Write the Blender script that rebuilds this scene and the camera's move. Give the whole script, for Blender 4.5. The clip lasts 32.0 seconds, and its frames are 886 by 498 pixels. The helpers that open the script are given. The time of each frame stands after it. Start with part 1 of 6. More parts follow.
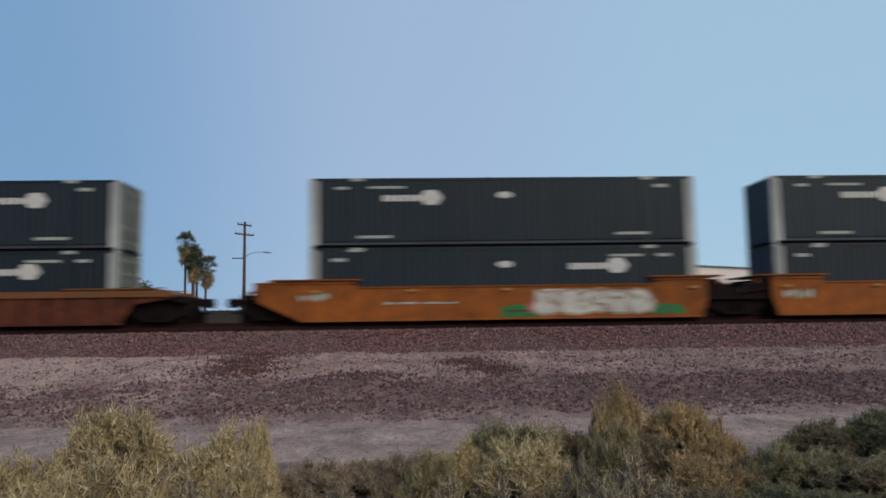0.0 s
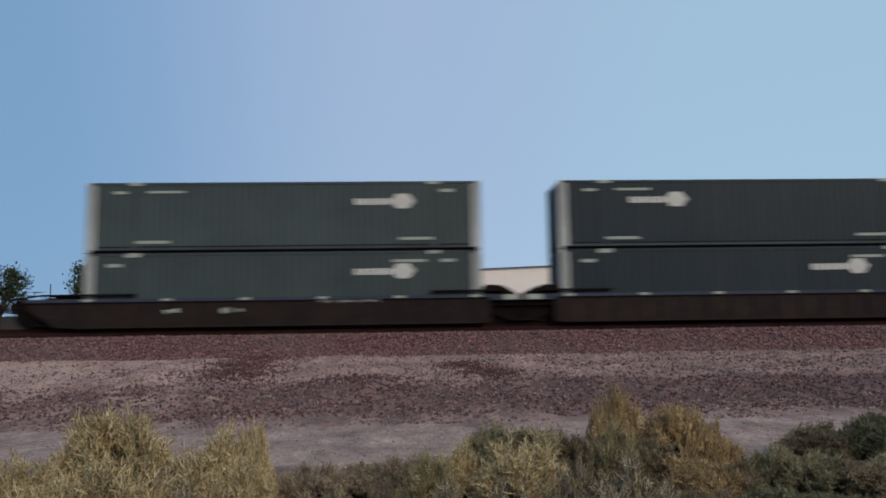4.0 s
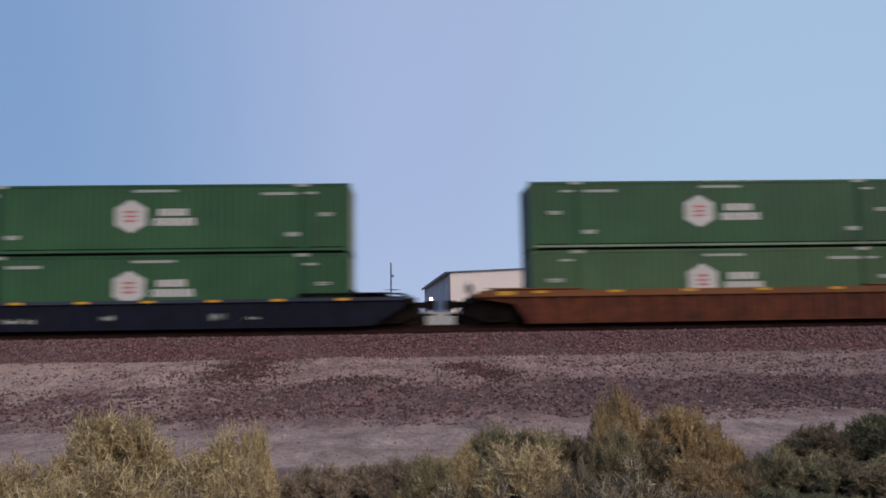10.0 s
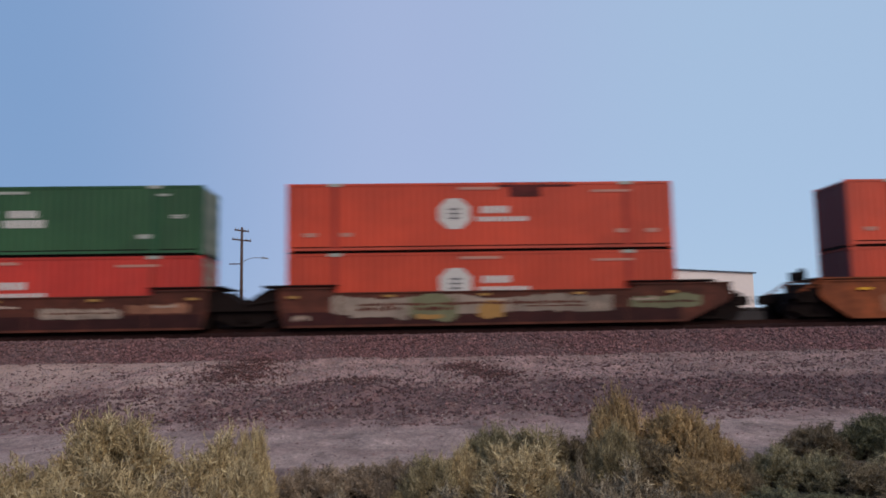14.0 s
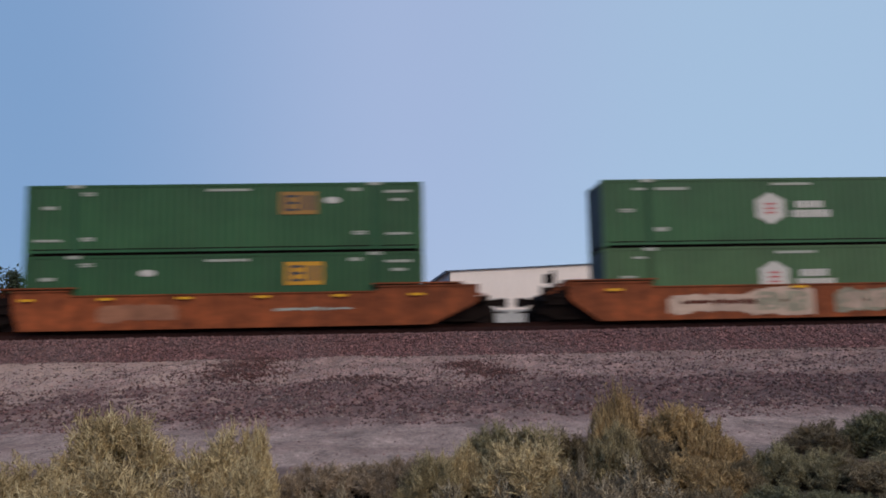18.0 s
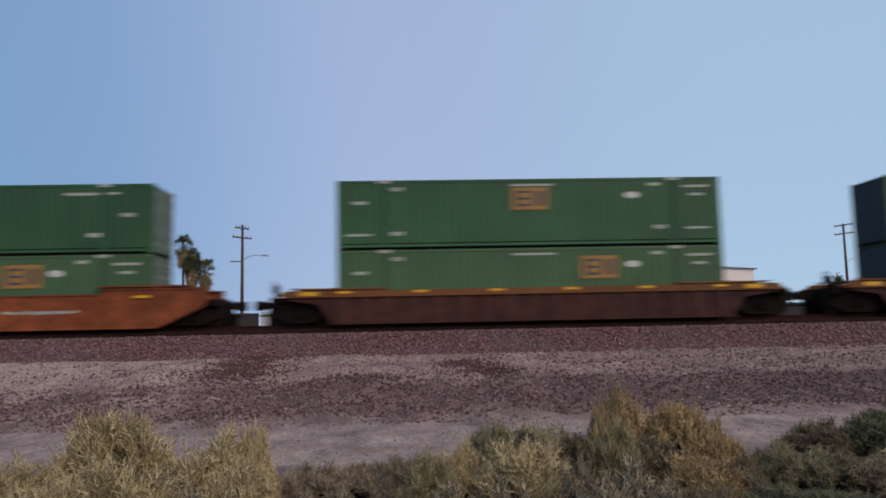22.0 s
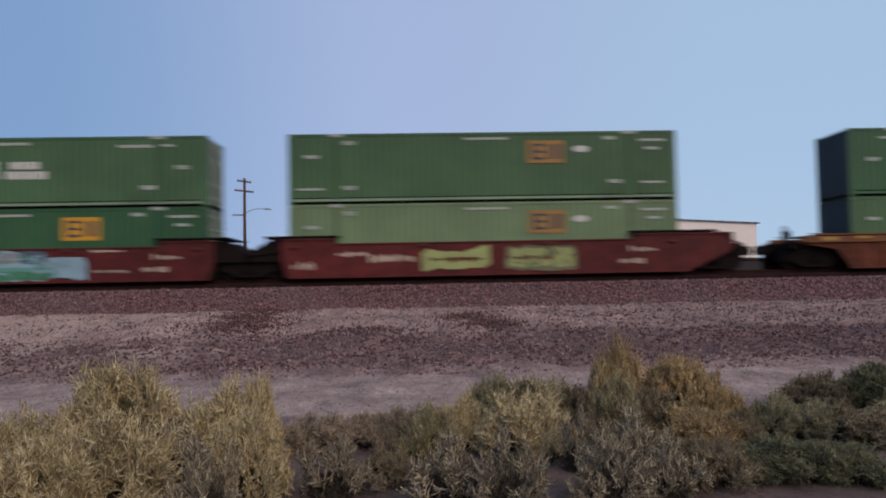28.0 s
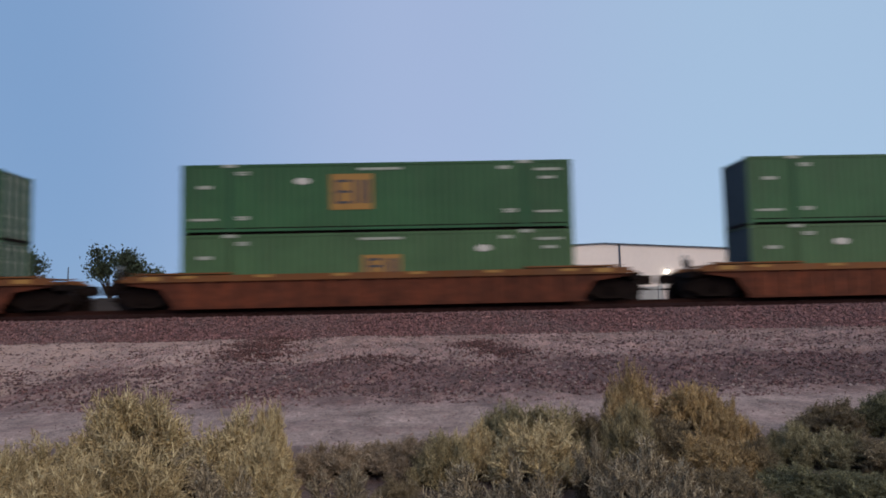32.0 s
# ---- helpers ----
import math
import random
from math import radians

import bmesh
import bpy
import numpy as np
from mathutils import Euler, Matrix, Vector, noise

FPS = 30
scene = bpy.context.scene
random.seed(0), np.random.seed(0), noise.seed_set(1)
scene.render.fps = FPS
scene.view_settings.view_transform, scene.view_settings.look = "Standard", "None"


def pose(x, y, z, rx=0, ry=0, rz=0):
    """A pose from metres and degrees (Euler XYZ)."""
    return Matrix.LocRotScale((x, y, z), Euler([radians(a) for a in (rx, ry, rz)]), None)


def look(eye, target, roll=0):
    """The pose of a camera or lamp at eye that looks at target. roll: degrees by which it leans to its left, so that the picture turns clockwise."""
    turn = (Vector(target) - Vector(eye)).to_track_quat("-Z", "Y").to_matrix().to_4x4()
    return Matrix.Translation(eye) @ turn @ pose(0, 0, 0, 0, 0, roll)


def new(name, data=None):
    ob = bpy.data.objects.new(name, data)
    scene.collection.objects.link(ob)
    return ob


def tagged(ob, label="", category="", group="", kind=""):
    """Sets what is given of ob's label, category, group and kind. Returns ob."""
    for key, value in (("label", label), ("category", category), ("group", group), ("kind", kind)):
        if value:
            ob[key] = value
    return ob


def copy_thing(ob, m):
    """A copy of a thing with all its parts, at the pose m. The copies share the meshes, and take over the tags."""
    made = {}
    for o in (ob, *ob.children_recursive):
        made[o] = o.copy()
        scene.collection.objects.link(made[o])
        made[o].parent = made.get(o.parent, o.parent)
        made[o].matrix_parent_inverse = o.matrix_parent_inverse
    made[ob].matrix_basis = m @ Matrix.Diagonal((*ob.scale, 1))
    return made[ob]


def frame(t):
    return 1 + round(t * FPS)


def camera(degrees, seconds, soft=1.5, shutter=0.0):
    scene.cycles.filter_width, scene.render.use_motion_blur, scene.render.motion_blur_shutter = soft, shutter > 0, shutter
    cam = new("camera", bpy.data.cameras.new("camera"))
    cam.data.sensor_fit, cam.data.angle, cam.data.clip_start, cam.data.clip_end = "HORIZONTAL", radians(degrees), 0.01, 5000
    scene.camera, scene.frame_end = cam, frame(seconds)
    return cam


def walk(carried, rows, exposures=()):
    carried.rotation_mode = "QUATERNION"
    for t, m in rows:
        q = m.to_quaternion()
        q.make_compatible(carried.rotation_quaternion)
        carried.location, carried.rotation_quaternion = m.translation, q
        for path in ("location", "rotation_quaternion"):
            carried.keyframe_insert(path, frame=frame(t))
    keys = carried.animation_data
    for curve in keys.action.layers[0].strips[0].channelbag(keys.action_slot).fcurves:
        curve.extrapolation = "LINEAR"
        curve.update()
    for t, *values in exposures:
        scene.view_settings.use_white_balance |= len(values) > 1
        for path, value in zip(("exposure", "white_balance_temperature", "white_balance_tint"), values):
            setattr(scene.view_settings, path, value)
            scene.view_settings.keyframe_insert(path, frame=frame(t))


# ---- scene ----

# Roadside view of a long double-stack container train at dusk.
# x runs along the track, y away from the camera, z up. The dirt road lies at z = 0.

LENS = 61.0
cam = camera(LENS, 32.0, soft=1.75, shutter=0.7)
PATH = [
    (0.0, pose(0.001, 0.007, 1.602, 95.90, 0.84, -2.26)),
    (0.5, pose(0.000, 0.002, 1.601, 95.93, 0.81, -2.35)),
    (1.0, pose(0.000, 0.001, 1.599, 96.11, 0.84, -2.26)),
    (1.5, pose(0.000, 0.010, 1.601, 96.07, 0.93, -2.34)),
    (2.0, pose(0.001, 0.003, 1.598, 96.07, 0.86, -2.26)),
    (2.5, pose(-0.003, -0.001, 1.598, 96.02, 0.92, -2.22)),
    (3.0, pose(0.004, 0.007, 1.597, 95.95, 0.88, -2.31)),
    (3.5, pose(0.001, 0.006, 1.601, 96.16, 0.82, -2.45)),
    (5.5, pose(0.003, -0.003, 1.603, 96.06, 0.94, -2.35)),
    (6.0, pose(-0.002, -0.002, 1.601, 96.22, 0.83, -2.47)),
    (6.5, pose(0.001, 0.005, 1.599, 96.23, 0.84, -2.45)),
    (7.0, pose(0.003, 0.006, 1.597, 96.13, 0.85, -2.43)),
    (7.5, pose(0.001, -0.002, 1.602, 96.00, 0.93, -2.37)),
    (8.0, pose(0.001, 0.002, 1.599, 96.32, 0.99, -2.28)),
    (8.5, pose(-0.003, 0.002, 1.600, 96.45, 0.91, -2.52)),
    (9.0, pose(0.000, -0.000, 1.600, 96.39, 0.92, -2.46)),
    (9.5, pose(-0.000, 0.002, 1.600, 96.32, 0.91, -2.52)),
    (10.0, pose(0.000, -0.000, 1.601, 96.26, 0.93, -2.34)),
    (10.5, pose(-0.002, 0.001, 1.598, 96.31, 1.02, -2.30)),
    (11.0, pose(-0.002, -0.000, 1.605, 96.34, 1.01, -2.36)),
    (11.5, pose(0.000, 0.004, 1.600, 96.26, 0.96, -2.40)),
    (12.0, pose(0.002, 0.009, 1.598, 96.12, 1.06, -2.35)),
    (12.5, pose(-0.000, 0.002, 1.604, 96.17, 1.05, -2.36)),
    (13.0, pose(0.001, 0.003, 1.599, 96.31, 0.99, -2.52)),
    (13.5, pose(0.003, 0.005, 1.599, 96.26, 1.01, -2.39)),
    (14.0, pose(0.004, 0.003, 1.600, 96.29, 1.02, -2.44)),
    (14.5, pose(0.007, 0.004, 1.598, 96.39, 0.94, -2.41)),
    (16.5, pose(0.002, -0.001, 1.599, 96.49, 1.04, -2.15)),
    (17.0, pose(0.001, 0.002, 1.599, 96.20, 0.99, -2.22)),
    (17.5, pose(0.002, 0.001, 1.598, 96.25, 1.07, -2.22)),
    (18.0, pose(0.004, 0.001, 1.599, 96.18, 1.09, -2.33)),
    (18.5, pose(-0.002, -0.009, 1.600, 96.24, 1.08, -2.46)),
    (19.0, pose(-0.001, -0.000, 1.598, 96.05, 1.11, -2.34)),
    (19.5, pose(-0.003, -0.003, 1.599, 96.12, 1.11, -2.33)),
    (20.0, pose(0.001, -0.001, 1.594, 96.15, 1.14, -2.30)),
    (20.5, pose(0.000, 0.001, 1.599, 96.20, 1.19, -2.24)),
    (21.0, pose(-0.001, 0.002, 1.596, 96.15, 1.14, -2.30)),
    (21.5, pose(-0.001, 0.001, 1.596, 96.01, 1.12, -2.34)),
    (22.0, pose(0.001, -0.002, 1.606, 96.05, 1.19, -2.38)),
    (22.5, pose(0.003, 0.004, 1.602, 96.14, 1.11, -2.46)),
    (23.0, pose(-0.002, 0.001, 1.596, 96.14, 1.11, -2.49)),
    (23.5, pose(-0.000, -0.004, 1.600, 96.04, 1.07, -2.54)),
    (24.0, pose(-0.001, 0.001, 1.597, 96.00, 1.11, -2.49)),
    (24.5, pose(-0.008, -0.008, 1.604, 96.01, 1.07, -2.58)),
    (26.5, pose(-0.003, -0.001, 1.595, 96.14, 1.02, -2.98)),
    (27.0, pose(-0.003, -0.001, 1.599, 95.92, 1.10, -3.07)),
    (27.1, pose(0.000, 0.000, 1.600, 95.66, 1.12, -2.87)),
    (27.2, pose(0.000, 0.000, 1.600, 95.53, 1.14, -2.87)),
    (27.3, pose(0.000, 0.000, 1.600, 94.90, 1.17, -2.91)),
    (27.4, pose(0.000, 0.000, 1.600, 94.65, 1.19, -2.83)),
    (27.5, pose(-0.006, 0.003, 1.600, 94.64, 1.22, -2.06)),
    (27.6, pose(0.000, 0.000, 1.600, 94.57, 1.19, -2.57)),
    (27.7, pose(0.000, 0.000, 1.600, 94.61, 1.17, -2.70)),
    (27.8, pose(0.000, 0.000, 1.600, 94.23, 1.15, -2.69)),
    (27.9, pose(0.000, 0.000, 1.600, 93.12, 1.13, -2.60)),
    (28.0, pose(0.007, 0.021, 1.598, 92.54, 1.10, -2.19)),
    (28.1, pose(0.000, 0.000, 1.600, 92.44, 1.07, -2.34)),
    (28.2, pose(0.000, 0.000, 1.600, 92.83, 1.04, -2.04)),
    (28.3, pose(0.000, 0.000, 1.600, 93.05, 1.01, -1.57)),
    (28.4, pose(0.000, 0.000, 1.600, 94.32, 0.97, -1.79)),
    (28.5, pose(0.009, 0.015, 1.599, 95.05, 0.94, -2.26)),
    (28.6, pose(0.000, 0.000, 1.600, 95.16, 0.94, -1.92)),
    (28.8, pose(0.000, 0.000, 1.600, 95.16, 0.93, -2.26)),
    (29.0, pose(-0.003, 0.004, 1.597, 95.12, 0.92, -1.83)),
    (29.5, pose(0.001, 0.013, 1.598, 94.87, 0.98, -1.72)),
    (30.0, pose(-0.003, 0.012, 1.598, 94.97, 1.06, -1.67)),
    (30.5, pose(-0.002, 0.012, 1.601, 94.94, 1.14, -1.55)),
    (31.0, pose(-0.004, 0.011, 1.598, 94.95, 1.15, -1.35)),
    (31.5, pose(-0.006, 0.001, 1.598, 94.86, 1.10, -1.37)),
    (32.0, pose(0.002, 0.016, 1.600, 94.67, 1.23, -1.37)),
]
EXPOSURE = 0.25
# the camera's white balance leans green at first, then drifts a little
TINTS = ((0.0, -4.0), (6.8, -1.5), (8.4, 6.5), (13.0, 7.5), (17.0, 4.8), (24.0, 4.0), (28.0, 7.0), (32.0, 4.8))
walk(cam, PATH, exposures=[(t, EXPOSURE, 6500, tint_) for t, tint_ in TINTS])

# ---- light ----
SUN_EL, SUN_AZ = 33.0, 148.0
world = bpy.data.worlds.new("dusk_sky")
world.use_nodes = True
scene.world = world
wt = world.node_tree
sky = wt.nodes.new("ShaderNodeTexSky")
sky.sky_type = "NISHITA"
sky.sun_disc = False
sky.sun_elevation = radians(SUN_EL)
sky.sun_rotation = radians(-SUN_AZ)
sky.altitude = 600
sky.air_density = 1.0
sky.dust_density = 0.2
sky.ozone_density = 2.2
wt.nodes["Background"].inputs["Strength"].default_value = 0.09
haze = wt.nodes.new("ShaderNodeMix")
haze.data_type, haze.blend_type = "RGBA", "MIX"
haze.inputs["Factor"].default_value = 0.93
# thin high haze, deeper blue to the left, paler to the right
side = wt.nodes.new("ShaderNodeTexCoord")
split = wt.nodes.new("ShaderNodeSeparateXYZ")
wt.links.new(side.outputs["Generated"], split.inputs[0])
unit = wt.nodes.new("ShaderNodeMapRange")
unit.inputs["From Min"].default_value = -1.0
wt.links.new(split.outputs["X"], unit.inputs["Value"])
tint = wt.nodes.new("ShaderNodeValToRGB")
tint.color_ramp.interpolation = "EASE"
while len(tint.color_ramp.elements) < 4:
    tint.color_ramp.elements.new(0.5)
for e, (p, c) in zip(tint.color_ramp.elements, ((0.0, (0.32, 0.43, 0.64)), (0.27, (0.225, 0.355, 0.585)), (0.50, (0.395, 0.475, 0.69)), (0.70, (0.40, 0.53, 0.71)))):
    e.position, e.color = p, (*c, 1)
wt.links.new(unit.outputs["Result"], tint.inputs["Fac"])
lift = wt.nodes.new("ShaderNodeMix")
lift.data_type, lift.blend_type = "RGBA", "MULTIPLY"
lift.inputs["Factor"].default_value = 1.0
lift.inputs["B"].default_value = (9.2, 9.3, 9.8, 1)
wt.links.new(tint.outputs["Color"], lift.inputs["A"])
wt.links.new(lift.outputs["Result"], haze.inputs["B"])
wt.links.new(sky.outputs["Color"], haze.inputs["A"])
wt.links.new(haze.outputs["Result"], wt.nodes["Background"].inputs["Color"])
sun = new("sun", bpy.data.lights.new("sun", "SUN"))
sun.data.energy = 1.5
sun.data.angle = radians(40)
sun.data.color = (1.0, 0.83, 0.68)
_a, _e = radians(SUN_AZ), radians(SUN_EL)
sun.matrix_world = look((math.sin(_a) * math.cos(_e) * 50, math.cos(_a) * math.cos(_e) * 50, math.sin(_e) * 50), (0, 0, 0))
scene.view_settings.exposure = EXPOSURE

# ---- place in numbers ----
TRACK_Y = 32.4          # centre line of the track
RAIL_Z = 1.88           # top of rail
BAL_Z = 1.50            # ballast shoulder
CL, CW, CH = 16.22, 2.59, 2.896   # domestic container
L0_Z = 0.125             # floor of the well above the rail


# ---- materials ----
def nodes_of(name):
    m = bpy.data.materials.new(name)
    m.use_nodes = True
    nt = m.node_tree
    return m, nt, nt.nodes["Principled BSDF"]


def ramp(nt, fac, stops):
    r = nt.nodes.new("ShaderNodeValToRGB")
    el = r.color_ramp.elements
    while len(el) < len(stops):
        el.new(0.5)
    for e, (p, c) in zip(el, stops):
        e.position, e.color = p, (*c, 1)
    nt.links.new(fac, r.inputs["Fac"])
    return r.outputs["Color"]


def coords(nt, scale=(1, 1, 1), space="Object"):
    tc = nt.nodes.new("ShaderNodeTexCoord")
    mp = nt.nodes.new("ShaderNodeMapping")
    mp.inputs["Scale"].default_value = scale
    nt.links.new(tc.outputs[space], mp.inputs["Vector"])
    return mp.outputs["Vector"]


def tex(nt, vec, scale, detail=4.0, rough=0.55):
    n = nt.nodes.new("ShaderNodeTexNoise")
    n.inputs["Scale"].default_value = scale
    n.inputs["Detail"].default_value = detail
    n.inputs["Roughness"].default_value = rough
    nt.links.new(vec, n.inputs["Vector"])
    return n.outputs["Fac"]


def blend(nt, fac, a, b, mode="MIX"):
    m = nt.nodes.new("ShaderNodeMix")
    m.data_type, m.blend_type = "RGBA", mode
    for sock, v in ((m.inputs["Factor"], fac), (m.inputs["A"], a), (m.inputs["B"], b)):
        if isinstance(v, (int, float)):
            sock.default_value = v
        elif isinstance(v, tuple):
            sock.default_value = (*v, 1)
        else:
            nt.links.new(v, sock)
    return m.outputs["Result"]


def bump(nt, bsdf, height, strength, dist=0.02):
    b = nt.nodes.new("ShaderNodeBump")
    b.inputs["Strength"].default_value = strength
    b.inputs["Distance"].default_value = dist
    nt.links.new(height, b.inputs["Height"])
    nt.links.new(b.outputs["Normal"], bsdf.inputs["Normal"])


def scaled(c, k):
    return tuple(min(1.0, v * k) for v in c)


def paint(name, base, rough=0.5, grime=0.35, dirt=(0.09, 0.07, 0.055), streak=1.0, metal=0.0, mottle=0.0, shine=0.22):
    """Weathered paint: broad fading, vertical run-off streaks, fine speckle."""
    m, nt, b = nodes_of(name)
    info = nt.nodes.new("ShaderNodeObjectInfo")
    fade = tex(nt, coords(nt, (0.35, 0.35, 0.5)), 1.0, 3)
    c = ramp(nt, fade, [(0.3, scaled(base, 0.82)), (0.7, scaled(base, 1.2))])
    if mottle:
        worn = tex(nt, coords(nt, (0.9, 0.9, 1.6)), 1.0, 6, 0.7)
        c = blend(nt, 1.0, c, ramp(nt, worn, [(0.32, (1 - mottle,) * 3), (0.5, (1, 1, 1)), (0.70, (1 + 1.5 * mottle, 1 + 1.25 * mottle, 1 + mottle))]), "MULTIPLY")
    run = tex(nt, coords(nt, (5.0, 5.0, 0.22)), 1.0, 4)
    runm = ramp(nt, run, [(0.48, (0, 0, 0)), (0.78, (grime * streak,) * 3)])
    c = blend(nt, runm, c, dirt)
    speck = tex(nt, coords(nt), 9.0, 6, 0.7)
    spm = ramp(nt, speck, [(0.55, (0, 0, 0)), (0.8, (grime * 0.7,) * 3)])
    c = blend(nt, spm, c, scaled(dirt, 1.3))
    vary = nt.nodes.new("ShaderNodeMapRange")
    vary.inputs["To Min"].default_value, vary.inputs["To Max"].default_value = 0.9, 1.1
    nt.links.new(info.outputs["Random"], vary.inputs["Value"])
    hv = nt.nodes.new("ShaderNodeHueSaturation")
    nt.links.new(vary.outputs["Result"], hv.inputs["Value"])
    nt.links.new(c, hv.inputs["Color"])
    nt.links.new(hv.outputs["Color"], b.inputs["Base Color"])
    rr = nt.nodes.new("ShaderNodeMapRange")
    rr.inputs["To Min"].default_value, rr.inputs["To Max"].default_value = rough - 0.1, rough + 0.2
    nt.links.new(speck, rr.inputs["Value"])
    nt.links.new(rr.outputs["Result"], b.inputs["Roughness"])
    b.inputs["Metallic"].default_value = metal
    b.inputs["Specular IOR Level"].default_value = shine
    bump(nt, b, fade, 0.25, 0.03)
    return m


def plain(name, base, rough=0.7, var=0.2, scale=6.0, metal=0.0, bumps=0.2, shine=0.3):
    m, nt, b = nodes_of(name)
    v = coords(nt)
    n1, n2 = tex(nt, v, scale, 5, 0.65), tex(nt, v, scale * 0.13, 3)
    c = ramp(nt, n1, [(0.3, scaled(base, 1 - var)), (0.7, scaled(base, 1 + var))])
    c = blend(nt, 0.5, c, ramp(nt, n2, [(0.3, scaled(base, 1 - var)), (0.7, scaled(base, 1 + var))]))
    nt.links.new(c, b.inputs["Base Color"])
    b.inputs["Roughness"].default_value = rough
    b.inputs["Metallic"].default_value = metal
    b.inputs["Specular IOR Level"].default_value = shine
    bump(nt, b, n1, bumps, 0.02)
    return m


def foliage(name, low, high, tip):
    """Twigs and leaves, each island its own tone."""
    m, nt, b = nodes_of(name)
    geo = nt.nodes.new("ShaderNodeNewGeometry")
    info = nt.nodes.new("ShaderNodeObjectInfo")
    c = ramp(nt, geo.outputs["Random Per Island"], [(0.0, low), (0.55, high), (1.0, tip)])
    n = tex(nt, coords(nt), 4.5, 2)
    c = blend(nt, ramp(nt, n, [(0.42, (0, 0, 0)), (0.64, (0.72, 0.72, 0.72))]), c, low)
    hv = nt.nodes.new("ShaderNodeHueSaturation")
    vary = nt.nodes.new("ShaderNodeMapRange")
    vary.inputs["To Min"].default_value, vary.inputs["To Max"].default_value = 0.85, 1.15
    nt.links.new(info.outputs["Random"], vary.inputs["Value"])
    nt.links.new(vary.outputs["Result"], hv.inputs["Value"])
    nt.links.new(c, hv.inputs["Color"])
    nt.links.new(hv.outputs["Color"], b.inputs["Base Color"])
    b.inputs["Roughness"].default_value = 0.85
    return m


def glow(name, color, strength):
    m, nt, b = nodes_of(name)
    b.inputs["Emission Color"].default_value = (*color, 1)
    b.inputs["Emission Strength"].default_value = strength
    return m


GREEN = (0.029, 0.084, 0.031)
M_GREEN = paint("green_container_paint", GREEN, 0.40, 0.13, shine=0.30)
M_LIME = paint("lime_container_paint", (0.050, 0.092, 0.010), 0.40, 0.13, shine=0.30)
M_FADED = paint("faded_green_container_paint", (0.058, 0.114, 0.047), 0.42, 0.13, shine=0.30)
M_PALE = paint("pale_green_container_paint", (0.150, 0.205, 0.100), 0.42, 0.13, shine=0.30)
M_NAVY = paint("navy_container_paint", (0.0085, 0.0142, 0.0205), 0.40, 0.13, shine=0.30)
M_SLATE = paint("slate_container_paint", (0.042, 0.053, 0.051), 0.40, 0.13, shine=0.30)
M_RED = paint("red_container_paint", (0.52, 0.056, 0.022), 0.40, 0.10, shine=0.30)
M_CRIMSON = paint("bright_red_container_paint", (0.47, 0.036, 0.022), 0.42, 0.15, shine=0.30)
M_CREAM = paint("cream_container_paint", (0.36, 0.305, 0.26), 0.55, 0.13)
D_GREEN = paint("dark_green_post", (0.021, 0.076, 0.034), 0.55, 0.3)
D_LIME = paint("dark_lime_post", (0.042, 0.078, 0.009), 0.55, 0.3)
D_FADED = paint("dark_faded_post", (0.048, 0.098, 0.042), 0.55, 0.3)
D_PALE = paint("dark_pale_post", (0.125, 0.175, 0.085), 0.55, 0.3)
D_RED = paint("dark_red_post", (0.37, 0.038, 0.022), 0.55, 0.3)
# Bottom rail tones, paler than the walls to paint in sky light on the ledge.
W_GREEN = paint("skylit_green_rail", (0.032, 0.105, 0.047), 0.5, 0.3)
W_LIME = paint("skylit_lime_rail", (0.042, 0.100, 0.016), 0.5, 0.3)
W_FADED = paint("skylit_faded_rail", (0.20, 0.27, 0.17), 0.5, 0.3)
W_PALE = paint("skylit_pale_rail", (0.15, 0.24, 0.14), 0.5, 0.3)
W_NAVY = paint("skylit_navy_rail", (0.040, 0.048, 0.060), 0.5, 0.3)
W_RED = paint("skylit_red_rail", (0.45, 0.07, 0.04), 0.5, 0.3)
M_GREYPOST = paint("grey_post_paint", (0.36, 0.35, 0.33), 0.5, 0.25)
M_GREEN_END = paint("green_door_paint", (0.031, 0.075, 0.051), 0.5, 0.3)
M_NAVY_END = paint("navy_door_paint", (0.048, 0.051, 0.054), 0.5, 0.3)
M_RED_END = paint("red_door_paint", (0.28, 0.036, 0.022), 0.5, 0.35)
# End walls toned down: the shade of that side is painted into their colour.
M_SHADE_FRONT = paint("blue_shade_front_wall", (0.013, 0.028, 0.040), 0.5, 0.3)
M_SHADE_RED_FRONT = paint("red_shade_front_wall", (0.095, 0.018, 0.020), 0.5, 0.35)
M_ORANGE = paint("orange_car_paint", (0.232, 0.064, 0.009), 0.6, 0.35, (0.055, 0.022, 0.015), mottle=0.30)
M_RUST = paint("faded_orange_car_paint", (0.205, 0.052, 0.017), 0.65, 0.5, (0.055, 0.022, 0.015), mottle=0.42)
M_BROWN = paint("brown_car_paint", (0.085, 0.025, 0.015), 0.7, 0.5, (0.055, 0.022, 0.015), mottle=0.45)
M_LOWSILL = paint("shaded_lower_sill", (0.034, 0.009, 0.008), 0.75, 0.4, (0.03, 0.014, 0.010), mottle=0.3)
M_MAROON = paint("maroon_car_paint", (0.088, 0.013, 0.012), 0.65, 0.4, (0.055, 0.022, 0.015), mottle=0.35)
M_RIBBROWN = paint("ribbed_car_paint", (0.084, 0.022, 0.010), 0.7, 0.5, (0.055, 0.022, 0.015), mottle=0.5)
# Ribs slightly lighter than the side they stand on.
M_RIBEDGE = paint("lighter_rib_paint", (0.104, 0.030, 0.014), 0.7, 0.5, (0.055, 0.022, 0.015), mottle=0.5)
M_DARKRIB = paint("dark_rib_paint", (0.066, 0.026, 0.019), 0.7, 0.5, (0.055, 0.022, 0.015), mottle=0.5)
